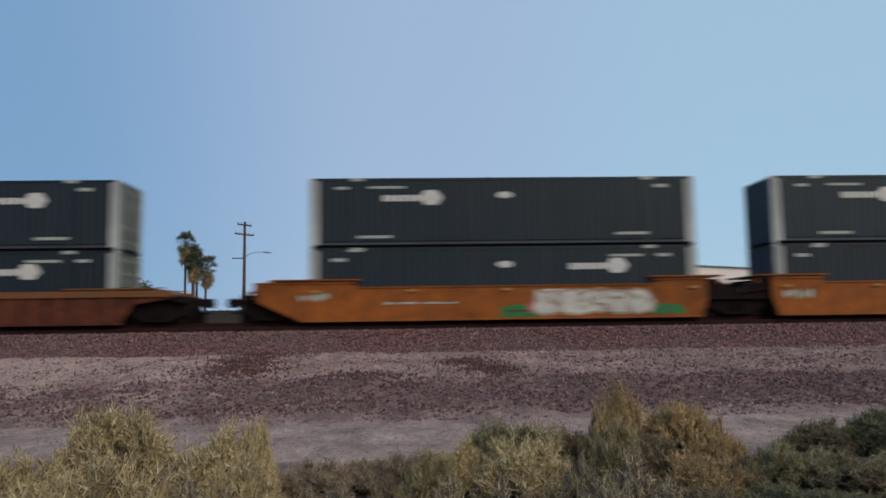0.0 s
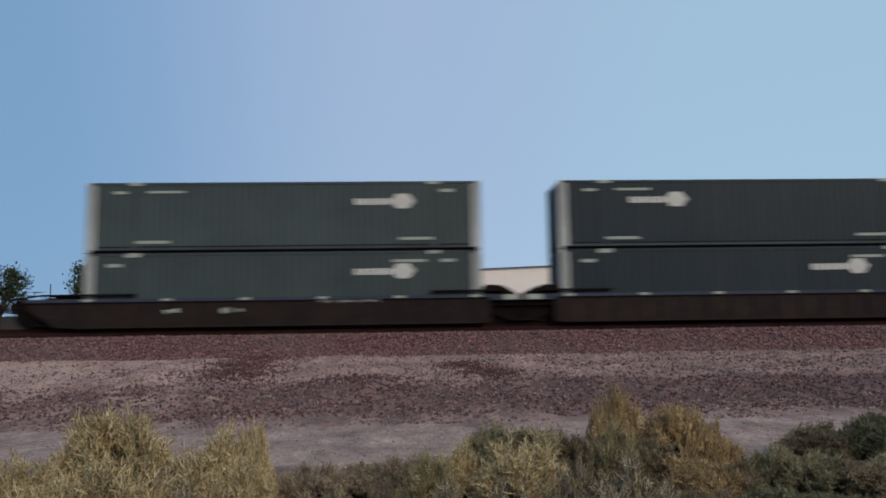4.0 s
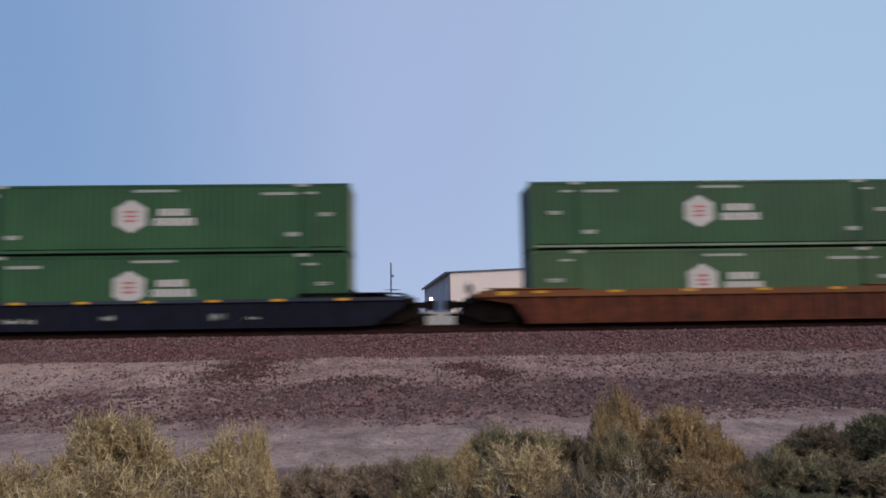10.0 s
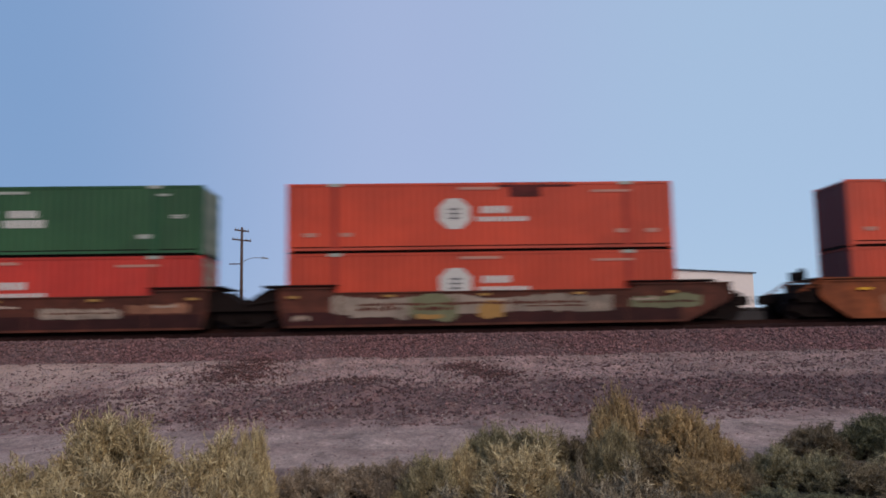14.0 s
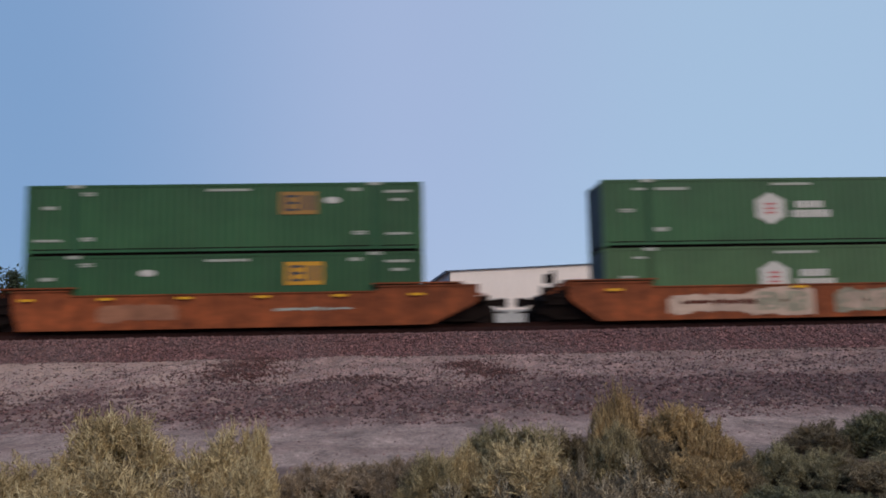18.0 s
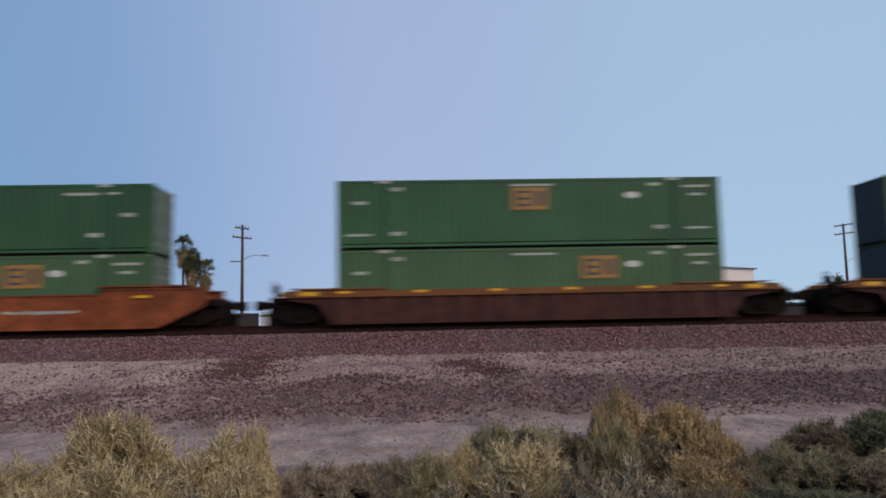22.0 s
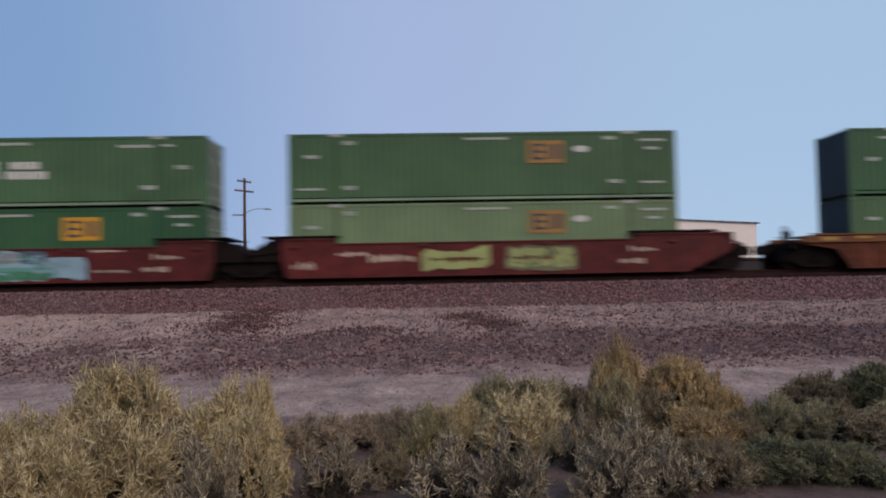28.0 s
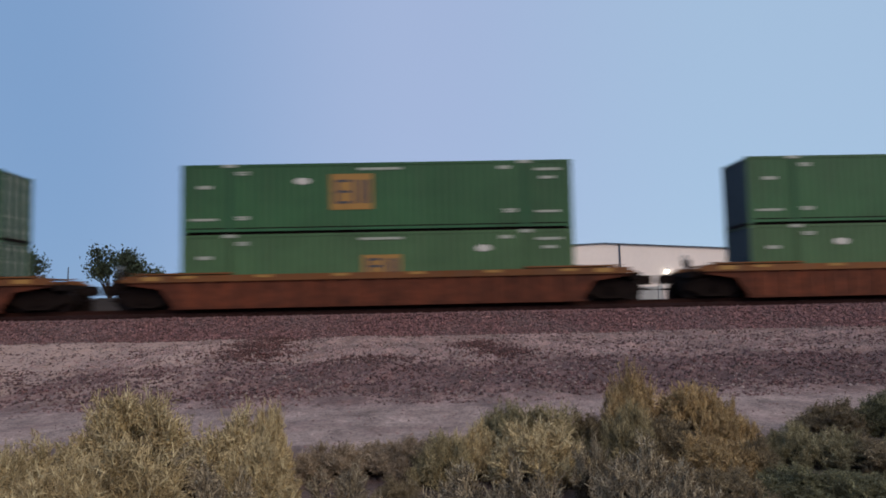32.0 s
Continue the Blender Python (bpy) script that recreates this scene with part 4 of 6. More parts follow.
def shared_side(key, poly, material, name, y0=-W, y1=-W + 0.07):
    def make():
        s = Shape()
        s.prism(poly, y0, y1)
        return s.mesh(name, material)
    return cached(key, make)


def well_car(style, paint_mat, chord_mat, label, place, left, right, truck_left, truck_right, brake=False, spots=None):
    """One well of the train. left, right: 'coupler' or 'joint' at each end."""
    car = thing("well_car", label, "railcar", pose(place, TRACK_Y, RAIL_Z), "well cars of the train")
    TRAIN.append((car, place, TRACK_Y, RAIL_Z))
    mirror = Matrix.Diagonal((1, -1, 1, 1))
    lx = -(1.60 if brake else 2.20) if left == "coupler" else -0.30
    rx = CL + (2.25 if right == "coupler" else 0.30)
    if style == "deep":
        top, raised, low = 1.34, 1.54, 0.01
        lo_l = [(-0.35, low), (lx + 0.15, 0.80), (lx, 1.0)] if left == "coupler" else [(-0.05, low), (lx, 0.75)]
        lo_r = [(rx, 1.0), (rx - 0.15, 0.80), (CL + 0.35, low)] if right == "coupler" else [(rx, 0.75), (CL + 0.05, low)]
        poly = lo_l[:1] + lo_r[::-1] + [(rx, raised), (CL - 1.75, raised), (CL - 1.95, top), (1.95, top), (1.75, raised), (lx, raised)] + lo_l[1:][::-1]
    elif style == "low":
        top, raised, low = 1.06, 1.06, 0.01
        lo_l = [(-0.95, low), (lx, 0.80)] if left == "coupler" else [(lx, low)]
        lo_r = [(rx, 0.80), (CL + 0.95, low)] if right == "coupler" else [(rx, low)]
        poly = lo_l[:1] + lo_r[::-1] + [(rx, top), (lx, top)] + lo_l[1:][::-1]
    else:
        top, raised, low = 1.22, 1.22, 0.01
        lo_l = [(-0.20, low), (-0.75, 0.80), (lx, 1.02)]
        lo_r = [(rx, 1.02), (CL + 0.75, 0.80), (CL + 0.20, low)]
        poly = lo_l[:1] + lo_r[::-1] + [(rx, top), (lx, top)] + lo_l[1:][::-1]
    side = shared_side((style, paint_mat.name, left, right, lx), poly, paint_mat, "side_sill")
    part("side_sill", side, car)
    part("side_sill", side, car, mirror)

    def chords():
        s = Shape()
        if style == "deep":
            s.box(lx, 1.9, -W - 0.05, -W + 0.16, raised, raised + 0.06)
            s.box(CL - 1.9, rx, -W - 0.05, -W + 0.16, raised, raised + 0.06)
            s.box(1.9, CL - 1.9, -W - 0.05, -W + 0.16, top, top + 0.05)
        elif style == "low":
            s.box(lx, rx, -W - 0.10, -W + 0.16, top - 0.03, top + 0.10)
        else:
            s.box(lx, rx, -W - 0.10, -W + 0.16, top - 0.13, top + 0.13)
        return s.mesh("top_chord", chord_mat)

    def lips():
        s = Shape()
        s.box(-0.05 if left == "joint" else -0.3, CL + (0.05 if right == "joint" else 0.3), -W - 0.07, -W + 0.12, low - 0.03, low + 0.06)
        return s.mesh("bottom_flange", paint_mat)
    ch = cached(("ch", style, chord_mat.name, left, right, lx), chords)
    lp = cached(("lp", style, paint_mat.name, left, right), lips)
    for m in (None, mirror):
        part("top_chord", ch, car, m)
        part("bottom_flange", lp, car, m)
    if style != "deep":
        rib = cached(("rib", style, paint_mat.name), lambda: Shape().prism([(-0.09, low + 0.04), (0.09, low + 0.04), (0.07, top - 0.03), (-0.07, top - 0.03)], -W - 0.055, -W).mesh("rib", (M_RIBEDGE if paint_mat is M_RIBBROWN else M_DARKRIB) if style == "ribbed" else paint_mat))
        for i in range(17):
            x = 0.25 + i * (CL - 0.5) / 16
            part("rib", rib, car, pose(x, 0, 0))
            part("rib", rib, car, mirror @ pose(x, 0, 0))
    else:
        rib = cached(("seam", paint_mat.name), lambda: Shape().box(-0.03, 0.03, -W - 0.016, -W, low + 0.05, top).mesh("seam", paint_mat))
        for i in range(6):
            part("seam", rib, car, pose(2.2 + i * (CL - 4.4) / 5, 0, 0))
    # floor of the well
    def floor():
        s = Shape()
        s.box(0.0, CL, -W + 0.07, W - 0.07, -0.02, 0.02)
        for i in range(5):
            x = 0.3 + i * (CL - 0.6) / 4
            s.box(x - 0.2, x + 0.2, -W + 0.07, W - 0.07, 0.02, 0.057)
        return s.mesh("well_floor", M_STEEL)
    part("well_floor", cached(("floor",), floor), car)
    if style == "low":
        def outrigger():
            return Shape().box(-1.55, -0.30, -W - 0.08, -W + 0.16, 0.92, 1.15).mesh("end_beam", chord_mat)

        def amber():
            return Shape().box(-1.50, -0.85, -W - 0.10, -W - 0.08, 0.93, 1.14).mesh("end_marker", spots[2] if spots else chord_mat)
        flip = Matrix.Translation((CL, 0, 0)) @ Matrix.Diagonal((-1, 1, 1, 1))
        for kind, m in ((left, Matrix()), (right, flip)):
            if kind == "joint":
                beam = cached(("outrigger", chord_mat.name), outrigger)
                for mm in (m, m @ mirror):
                    part("end_beam", beam, car, mm)
                part("end_marker", cached(("amber", spots[2].name), amber), car, m, "amber end marker")

    def end_frame(kind):
        s = Shape()
        if kind == "coupler":
            s.box(-2.60, -0.06, -0.55, 0.55, 0.62, 1.06)
            s.prism([(-0.16, 0.05), (-0.06, 0.05), (-0.06, 1.50), (-0.16, 1.50)], -W + 0.07, W - 0.07)
            s.box(-2.70, -2.35, -1.45, 1.45, 0.86, 1.12)
            s.prism([(-2.35, 0.98), (-0.16, 0.98), (-0.16, 1.30), (-1.2, 1.24), (-2.35, 1.06)], -1.35, 1.35)
        else:
            s.box(-1.7, -0.06, -0.9, 0.9, 0.62, 1.10)
            s.box(-0.27, -0.06, -1.30, 1.30, 0.02, 0.72)
            s.prism([(-0.16, 0.05), (-0.06, 0.05), (-0.06, 1.50), (-0.16, 1.50)], -W + 0.07, W - 0.07)
            for y in (-1.30, 0.62):
                s.prism([(-1.72, 0.70), (-0.16, 0.70), (-0.16, 1.58), (-0.80, 1.54), (-1.25, 1.32), (-1.55, 1.10), (-1.72, 0.98)], y, y + 0.68)
            s.box(-1.72, -0.9, -0.62, 0.62, 0.90, 1.05)
            s.tube((-1.6, -1.34, 0.95), (-0.3, -1.36, 1.12), 0.05, sides=6)
        return s.mesh("end_frame", M_STEEL)
    turn = Matrix.Translation((CL, 0, 0)) @ pose(0, 0, 0, 0, 0, 180)
    part("end_frame", cached(("ef", left), lambda: end_frame(left)), car)
    part("end_frame", cached(("ef", right), lambda: end_frame(right)), car, turn)

    def platform(kind):
        s = Shape()
        z = {"deep": 1.66, "low": 1.30, "ribbed": 1.40}[style]
        x0 = -1.55 if kind == "coupler" else -0.95
        s.box(x0, 2.1, -W - 0.04, -W + 0.34, z, z + 0.06)
        s.box(x0, -0.1, -W + 0.34, W - 0.34, z, z + 0.04)
        s.box(x0, 2.1, W - 0.34, W + 0.04, z, z + 0.06)
        for x in (x0 + 0.1, -0.25, 1.9):
            for y in (-W + 0.15, W - 0.15):
                s.box(x - 0.04, x + 0.04, y - 0.04, y + 0.04, top, z)
        if kind == "coupler":
            for y in (-W + 0.02, W - 0.02):
                s.tube((-2.2, y, 1.25), (-1.55, y, z + 0.02), 0.035, sides=6)
                s.tube((-2.2, y, 1.25), (-2.55, y, 1.1), 0.05, sides=6)
                for k in range(3):
                    s.tube((-2.5 + 0.28 * k, y - 0.05, 1.18 + 0.14 * k), (-2.1 + 0.28 * k, y - 0.05, 1.18 + 0.14 * k), 0.022, sides=5)
        return s.mesh("end_platform", M_STEEL if style == "low" or chord_mat in (M_BROWN, M_MAROON) else chord_mat)
    pl = cached(("pl", style, left, chord_mat.name), lambda: platform(left))
    pr = cached(("pl", style, right, chord_mat.name), lambda: platform(right))
    part("end_platform", pl, car)
    part("end_platform", pr, car, turn)
    if left == "coupler":
        add_coupler(car, -2.55, -1)
        def steps():
            s = Shape()
            for z in (0.45, 0.75, 1.05):
                s.box(-2.5, -2.05, -W - 0.05, -W - 0.02, z, z + 0.03)
            s.box(-2.52, -2.48, -W - 0.05, -W - 0.01, 0.42, 1.3)
            s.box(-2.07, -2.03, -W - 0.05, -W - 0.01, 0.42, 1.3)
            return s.mesh("step_ladder", M_STEEL)
        part("step_ladder", cached(("steps",), steps), car)
    if right == "coupler":
        add_coupler(car, CL + 2.55, 1)
    if truck_left is not None:
        add_bogie(car, truck_left)
    if truck_right is not None:
        add_bogie(car, truck_right)
    if brake:
        add_brake(car, -2.05)
    if style == "ribbed":
        add_brake_wheel(car, -2.55)
        if spots:
            def tip():
                return Shape().box(-1.50, -0.75, -W - 0.112, -W - 0.10, top - 0.06, top + 0.10).mesh("end_marker", spots[2])
            tips = cached(("tip", spots[2].name), tip)
            part("end_marker", tips, car, None, "amber end marker")
            part("end_marker", tips, car, Matrix.Translation((CL, 0, 0)) @ Matrix.Diagonal((-1, 1, 1, 1)), "amber end marker")
    # yellow edge reflectors
    if spots:
        z, n, mat_, w_ = spots
        ref = cached(("ref", z, w_, mat_.name), lambda: Shape().box(-w_ / 2, w_ / 2, -W - 0.115, -W - 0.10, z - 0.05, z + 0.05).mesh("reflector", mat_))
        for i in range(n):
            part("reflector", ref, car, pose(0.3 + (CL - 0.6) * i / (n - 1), 0, 0))
    return car


def sill(z):
    """From heights drawn on a 1.55 m sill to the true sill."""
    return 0.06 + (z - 0.30) * 0.98


def side_field(car, x0, x1, z0, z1, material, name="sprayed_field", label="sprayed paint", d=0.02, soft=True, seed=0, worn=True):
    """A patch of paint on the near side sill with a ragged outline."""
    r = random.Random(seed + int(x0 * 10))
    z0, z1 = sill(z0), sill(z1)
    hgt = z1 - z0
    s = Shape()
    if not soft:
        s.box(x0, x1, -W - d, -W - d + 0.004, z0, z1)
    else:
        n = max(8, int((x1 - x0) / 0.22))
        low, high, a, b = [], [], 0.5, 0.5
        for i in range(n + 1):
            a = min(1.0, max(0.0, a + r.uniform(-0.45, 0.45)))
            b = min(1.0, max(0.0, b + r.uniform(-0.45, 0.45)))
            end = 1.0 if 0 < i < n else 1.7
            x = x0 + (x1 - x0) * i / n + r.uniform(-0.06, 0.06)
            low.append((x, z0 + 0.20 * hgt * a * end))
            high.append((x, z1 - 0.26 * hgt * b * end))
        s.prism(low + high[::-1], -W - d, -W - d + 0.004)
    part(name, s.mesh(name, material), car, label=label)
    if worn and soft and x1 - x0 > 1.5 and material is not M_GHOST:
        scuffs(car, (x0 + x1) / 2, 0.30 + ((z0 + z1) / 2 - 0.06) / 0.98, (x1 - x0) * 0.8, hgt * 0.15, M_BROWN, seed + 40, d + 0.004, "worn_stroke")


def scuffs(car, x, z, w, hh, material, seed, d=0.012, name="faded_lettering"):
    """Faded lettering, worn to broken pale flakes."""
    r = random.Random(seed)
    s = Shape()
    n = max(4, int(w / 0.26))
    for i in range(n):
        cx, cz = x - w / 2 + (i + 0.5) * w / n, sill(z) + r.uniform(-0.12, 0.12) * hh
        rx, rz = w / n * r.uniform(0.35, 0.75), hh * r.uniform(0.35, 0.8)
        pts = []
        for k in range(7):
            t = 2 * math.pi * k / 7
            q = r.uniform(0.65, 1.15)
            pts.append((cx + rx * q * math.cos(t), cz + rz * q * math.sin(t)))
        s.prism(pts, -W - d - 0.004, -W - d)
    tagged(part(name, s.mesh(name, material), car), kind="stuff")


def sprayed_lines(car, x0, x1, z0, z1, n, material, seed, d):
    """Short sprayed strokes at all slants, as inside large letters."""
    r = random.Random(seed)
    z0, z1 = sill(z0), sill(z1)
    s = Shape()
    for k in range(n):
        a = r.uniform(0, math.pi)
        ln, th = r.uniform(0.10, 0.30) * (z1 - z0), r.uniform(0.02, 0.05) * (z1 - z0)
        ux, uz = math.cos(a), math.sin(a)
        hx, hz = r.uniform(x0, x1), r.uniform(z0 + abs(uz) * ln, z1 - abs(uz) * ln)
        y = -W - d - 0.0012 * (k % 6)
        s.prism([(hx - ux * ln + uz * th, hz - uz * ln - ux * th), (hx + ux * ln + uz * th, hz + uz * ln - ux * th),
                 (hx + ux * ln - uz * th, hz + uz * ln + ux * th), (hx - ux * ln - uz * th, hz - uz * ln + ux * th)], y - 0.004, y)
    tagged(part("sprayed_stroke", s.mesh("sprayed_stroke", material), car), kind="stuff")


def bubble_letters(car, x0, x1, z0, z1, n, fill, edge, seed):
    """Swollen sprayed shapes that run into one another, with a ragged edge and slanted inner strokes."""
    r = random.Random(seed)
    z0, z1 = sill(z0), sill(z1)
    w, hgt = (x1 - x0) / n, z1 - z0
    for i in range(n):
        cx, cz = x0 + w * (i + 0.5) + r.uniform(-0.08, 0.08) * w, (z0 + z1) / 2
        lean = r.uniform(-0.22, 0.22)
        pts, pin = [], []
        for k in range(14):
            t = 2 * math.pi * k / 14
            q = r.uniform(0.78, 1.10) / max(abs(math.cos(t)), abs(math.sin(t))) ** 0.8
            for to, kx, kz in ((pts, 0.62, 0.50), (pin, 0.50, 0.40)):
                dz = min(0.5, max(-0.5, math.sin(t) * q * kz)) * hgt
                to.append((cx + math.cos(t) * q * w * kx + lean * dz, cz + dz))
        dy = 0.0015 * (i % 3)
        part("sprayed_outline", Shape().prism(pts, -W - 0.026 - dy, -W - 0.020).mesh("sprayed_outline", edge), car)
        part("sprayed_letter", Shape().prism(pin, -W - 0.036 - dy, -W - 0.030).mesh("sprayed_letter", fill), car)
        s = Shape()
        for k in range(4):
            hx, hz = cx + r.uniform(-0.42, 0.42) * w, cz + r.uniform(-0.25, 0.25) * hgt
            a, ln, th = r.uniform(0, math.pi), r.uniform(0.10, 0.26) * hgt, r.uniform(0.025, 0.06) * hgt
            ux, uz = math.cos(a), math.sin(a)
            dy2 = 0.0012 * k
            s.prism([(hx - ux * ln + uz * th, hz - uz * ln - ux * th), (hx + ux * ln + uz * th, hz + uz * ln - ux * th),
                     (hx + ux * ln - uz * th, hz + uz * ln + ux * th), (hx - ux * ln - uz * th, hz - uz * ln + ux * th)], -W - 0.046 - dy2, -W - 0.042 - dy2)
        tagged(part("sprayed_stroke", s.mesh("sprayed_stroke", edge), car), kind="stuff")


def car_bars(car, rows_, material):
    for i, (x, z, w, hh) in enumerate(rows_):
        scuffs(car, x, z, w, hh, material, int(x * 31 + z * 17) + i)


# ---- the train ----
# left end of each stack along the train, metres, at the clip's start
STACKS = [-28.28, -4.31, 15.26, 34.83, 58.46, 77.97, 97.67, 121.59, 141.35, 161.17, 184.91, 208.70,
          228.22, 247.88, 271.73, 291.00, 310.66, 334.47, 354.00, 373.66, 397.40, 420.95, 444.63, 468.44,
          488.15, 507.67, 531.34, 554.98, 578.64, 602.31]
# small unevenness of the train's pace, metres at whole seconds
PACE = {0: -0.057, 1: 0.004, 2: -0.032, 3: 0.085, 6: 0.019, 7: 0.104, 8: 0.171, 9: -0.237, 10: -0.075, 11: -0.012, 12: -0.019, 13: -0.014, 14: 0.063, 17: -0.075, 18: 0.039, 19: 0.026, 20: -0.043, 21: 0.024, 22: 0.004, 23: -0.007, 24: 0.032, 27: 0.069, 28: -0.023, 29: -0.048, 30: -0.000, 31: 0.013, 32: -0.011}
PACE_T, PACE_D = list(PACE), list(PACE.values())


def run(t):
    """How far the train has rolled to its left after t seconds."""
    return 17.8541 * t + 0.013340 * t * t + 0.00011060 * t ** 3 + float(np.interp(t, PACE_T, PACE_D))


H, Q = 7.24, 11.08
LOADS = [
    (("navy", "arrow", 12.05, 0), ("navy", "arrow", 11.9, 0)),
    (("navy", "arrow", 4.3, 8.15), ("navy", "arrow", 12.06, 8.1)),
    (("navy", "arrow", 4.33, 8.15), ("navy", "arrow", 12.1, 8.15)),
    (("navy", "arrow", 12.02, 8.1), ("navy", "arrow", 12.0, 8.1)),
    (("slate", "arrow", 12.2, 0), ("slate", "arrow", 12.2, 0)),
    (("navy", "arrow", 4.3, 0), ("navy", "arrow", 12.0, 0)),
    (("lime", "hex", 7.28, "L"), ("cream", "", 0, 0)),
    (("green", "hex", H, "L"), ("green", "hex", H, "L")),
    (("green", "hex", H, "L"), ("green", "hex", H, "L")),
    (("green", "hex", H, "R"), ("green", "hex", H, "L")),
    (("green", "hex", H, "L"), ("faded", "hex", H, "R")),
    (("faded", "hex", H, "L"), ("pale", "hex", H, "L")),
    (("green", "hex", H, "L"), ("crimson", "oct", 6.9, 0)),
    (("red", "oct", 6.95, 0), ("red", "oct", 6.95, 0)),
    (("red", "oct", 6.95, 0), ("red", "oct", 6.95, 0)),
    (("green", "hex", 7.15, "R"), ("green", "hex", 7.15, "R")),
    (("green", "sqfade", Q, 12.47), ("green", "sq", 11.31, 4.95)),
    (("green", "hex", H, "L"), ("faded", "hex", H, "R")),
    (("green", "hex", H, "R"), ("faded", "hex", H, "R")),
    (("green", "hex", H, "R"), ("faded", "sqfade", 11.05, 12.37)),
    (("green", "sqfade", 8.09, 12.44), ("faded", "sqfade", 10.92, 12.35)),
    (("lime", "hex", 7.34, "L"), ("lime", "hex", 7.34, "R")),
    (("red", "oct", 7.03, 0), ("green", "hex", 7.34, "L")),
    (("lime", "hex", 7.2, "R"), ("faded", "sqfade", 5.0, 3.4)),
    (("faded", "hex", 7.16, "R"), ("green", "sq", 11.13, 4.75)),
    (("faded", "sqfade", 10.7, 12.2), ("pale", "sqfade", 10.7, 12.1)),
    (("green", "hex", 7.29, "L"), ("faded", "sqfade", 10.97, 12.46)),
    (("green", "sq", 11.05, 0), ("faded", "sqlow", 8.08, 12.42)),
    (("green", "sqtall", 7.0, 4.97), ("faded", "sqlow", 8.22, 12.45)),
    (("green", "bare", 0, 0), ("faded", "bare", 0, 3.87)),
]


def make_train():
    boxes = []
    for place, (up, low) in zip(STACKS, LOADS):
        boxes.append((dressed(low, place, 0), dressed(up, place, 1)))
    for kit in KITS.values():
        for o in (*kit.children_recursive, kit):
            bpy.data.objects.remove(o)
    # special wear on single boxes
    tint_panel(boxes[6][1], 3.5, 8.9, 0.02, 0.66, M_BROWN, "patch", "brown repaired patch under the roof edge")
    tint_panel(boxes[13][1], 8.8, 12.0, 0.0, 0.20, M_MAROON, "patch", "dark scuffed patch at the roof edge")
    tint_panel(boxes[13][1], 9.3, 10.6, 0.20, 0.62, M_MAROON, "patch", "dark scuffed patch")
    m_left = paint("crimson_panel_paint", (0.27, 0.03, 0.035), 0.55, 0.2)
    tint_panel(boxes[22][1], 0.21, 1.9, 0.11, CH - 0.16, m_left, "end_panel", "darker crimson end panel")
    m_teal = paint("teal_panel_paint", (0.02, 0.06, 0.07), 0.55, 0.2)
    tint_panel(boxes[23][1], 0.21, 1.85, 0.11, CH - 0.16, m_teal, "end_panel", "dark teal end panel")
    tint_panel(boxes[10][1], 0.22, CL - 0.22, CH - 0.185, CH - 0.10, W_FADED, "bottom_strip", "pale bottom edge")
    tint_panel(boxes[10][1], 7.4, 10.3, -0.003, 0.05, M_WHITE, "edge_tape", "white tape on the roof edge")

    def trio(i, style, mat, chord, label, brake=False, spots=None):
        cars = []
        for k in range(3):
            left, right = ("coupler", "joint", "joint")[k], ("joint", "joint", "coupler")[k]
            gap_r = (STACKS[i + k + 1] - STACKS[i + k] - CL) / 2 if k < 2 else None
            cars.append(well_car(style, mat, chord, label, STACKS[i + k], left, right,
                                 -1.55 if k == 0 else None, CL + gap_r if k < 2 else CL + 1.55, brake and k == 0, spots))
        return cars

    def single(i, label, mat, chord, spots=None):
        return well_car("ribbed", mat, chord, label, STACKS[i], "coupler", "coupler", -1.55, CL + 1.55, False, spots)

    well_car("ribbed", M_RIBBROWN, M_CHORD, "brown ribbed well car with an ochre top edge", STACKS[0], "coupler", "coupler", -1.55, CL + 1.55)
    a = trio(1, "deep", M_ORANGE, M_ORANGE, "bright orange well car with sprayed paint on its side", spots=(1.22, 5, M_FADEYELLOW, 0.35))
    side_field(a[0], 7.9, 9.6, 0.30, 0.85, M_GRAFGREEN, d=0.016)
    side_field(a[0], 14.0, 15.5, 0.30, 0.80, M_GRAFGREEN, d=0.016)
    side_field(a[0], 8.9, 9.6, 0.5, 1.1, M_REDMARK, d=0.02)
    side_field(a[0], 9.5, 14.1, 0.38, 1.48, M_GRAFWHITE, d=0.018, seed=33)
    bubble_letters(a[0], 9.3, 14.2, 0.34, 1.50, 5, M_GRAFWHITE, M_OLDWHITE, 3)
    car_bars(a[0], [(4.6, 0.95, 3.0, 0.10), (0.2, 1.25, 1.3, 0.28)], M_DIMWHITE)
    side_field(a[1], 11.5, 12.8, 0.30, 1.58, M_GRAFWHITE, d=0.016, soft=False)
    car_bars(a[1], [(12.15, 1.0, 0.9, 0.5)], M_ORANGE)
    car_bars(a[1], [(0.8, 1.15, 1.3, 0.30), (15.0, 1.15, 1.0, 0.2)], M_DIMWHITE)
    side_field(a[2], 0.3, 10.6, 0.22, 1.66, M_GRAFPINK, d=0.014, seed=5, worn=False)
    for x0, x1, sd in ((1.0, 3.6, 4), (4.0, 6.6, 6), (7.2, 9.9, 8)):
        side_field(a[2], x0 - 0.35, x1 + 0.2, 0.26, 1.64, M_GRAFWHITE, d=0.020, seed=sd, worn=False)
        side_field(a[2], x0 + 0.1, x1, 0.38, 1.58, M_GRAFMID, d=0.026, seed=sd + 1, worn=False)
        side_field(a[2], x0 + 0.2, x1 - 0.1, 0.34, 0.92, M_GRAFDARK, d=0.032, seed=sd + 2, worn=False)
        scuffs(a[2], (x0 + x1) / 2, 1.38, 1.9, 0.11, M_GRAFDARK, sd + 3, 0.032, "sprayed_stroke")
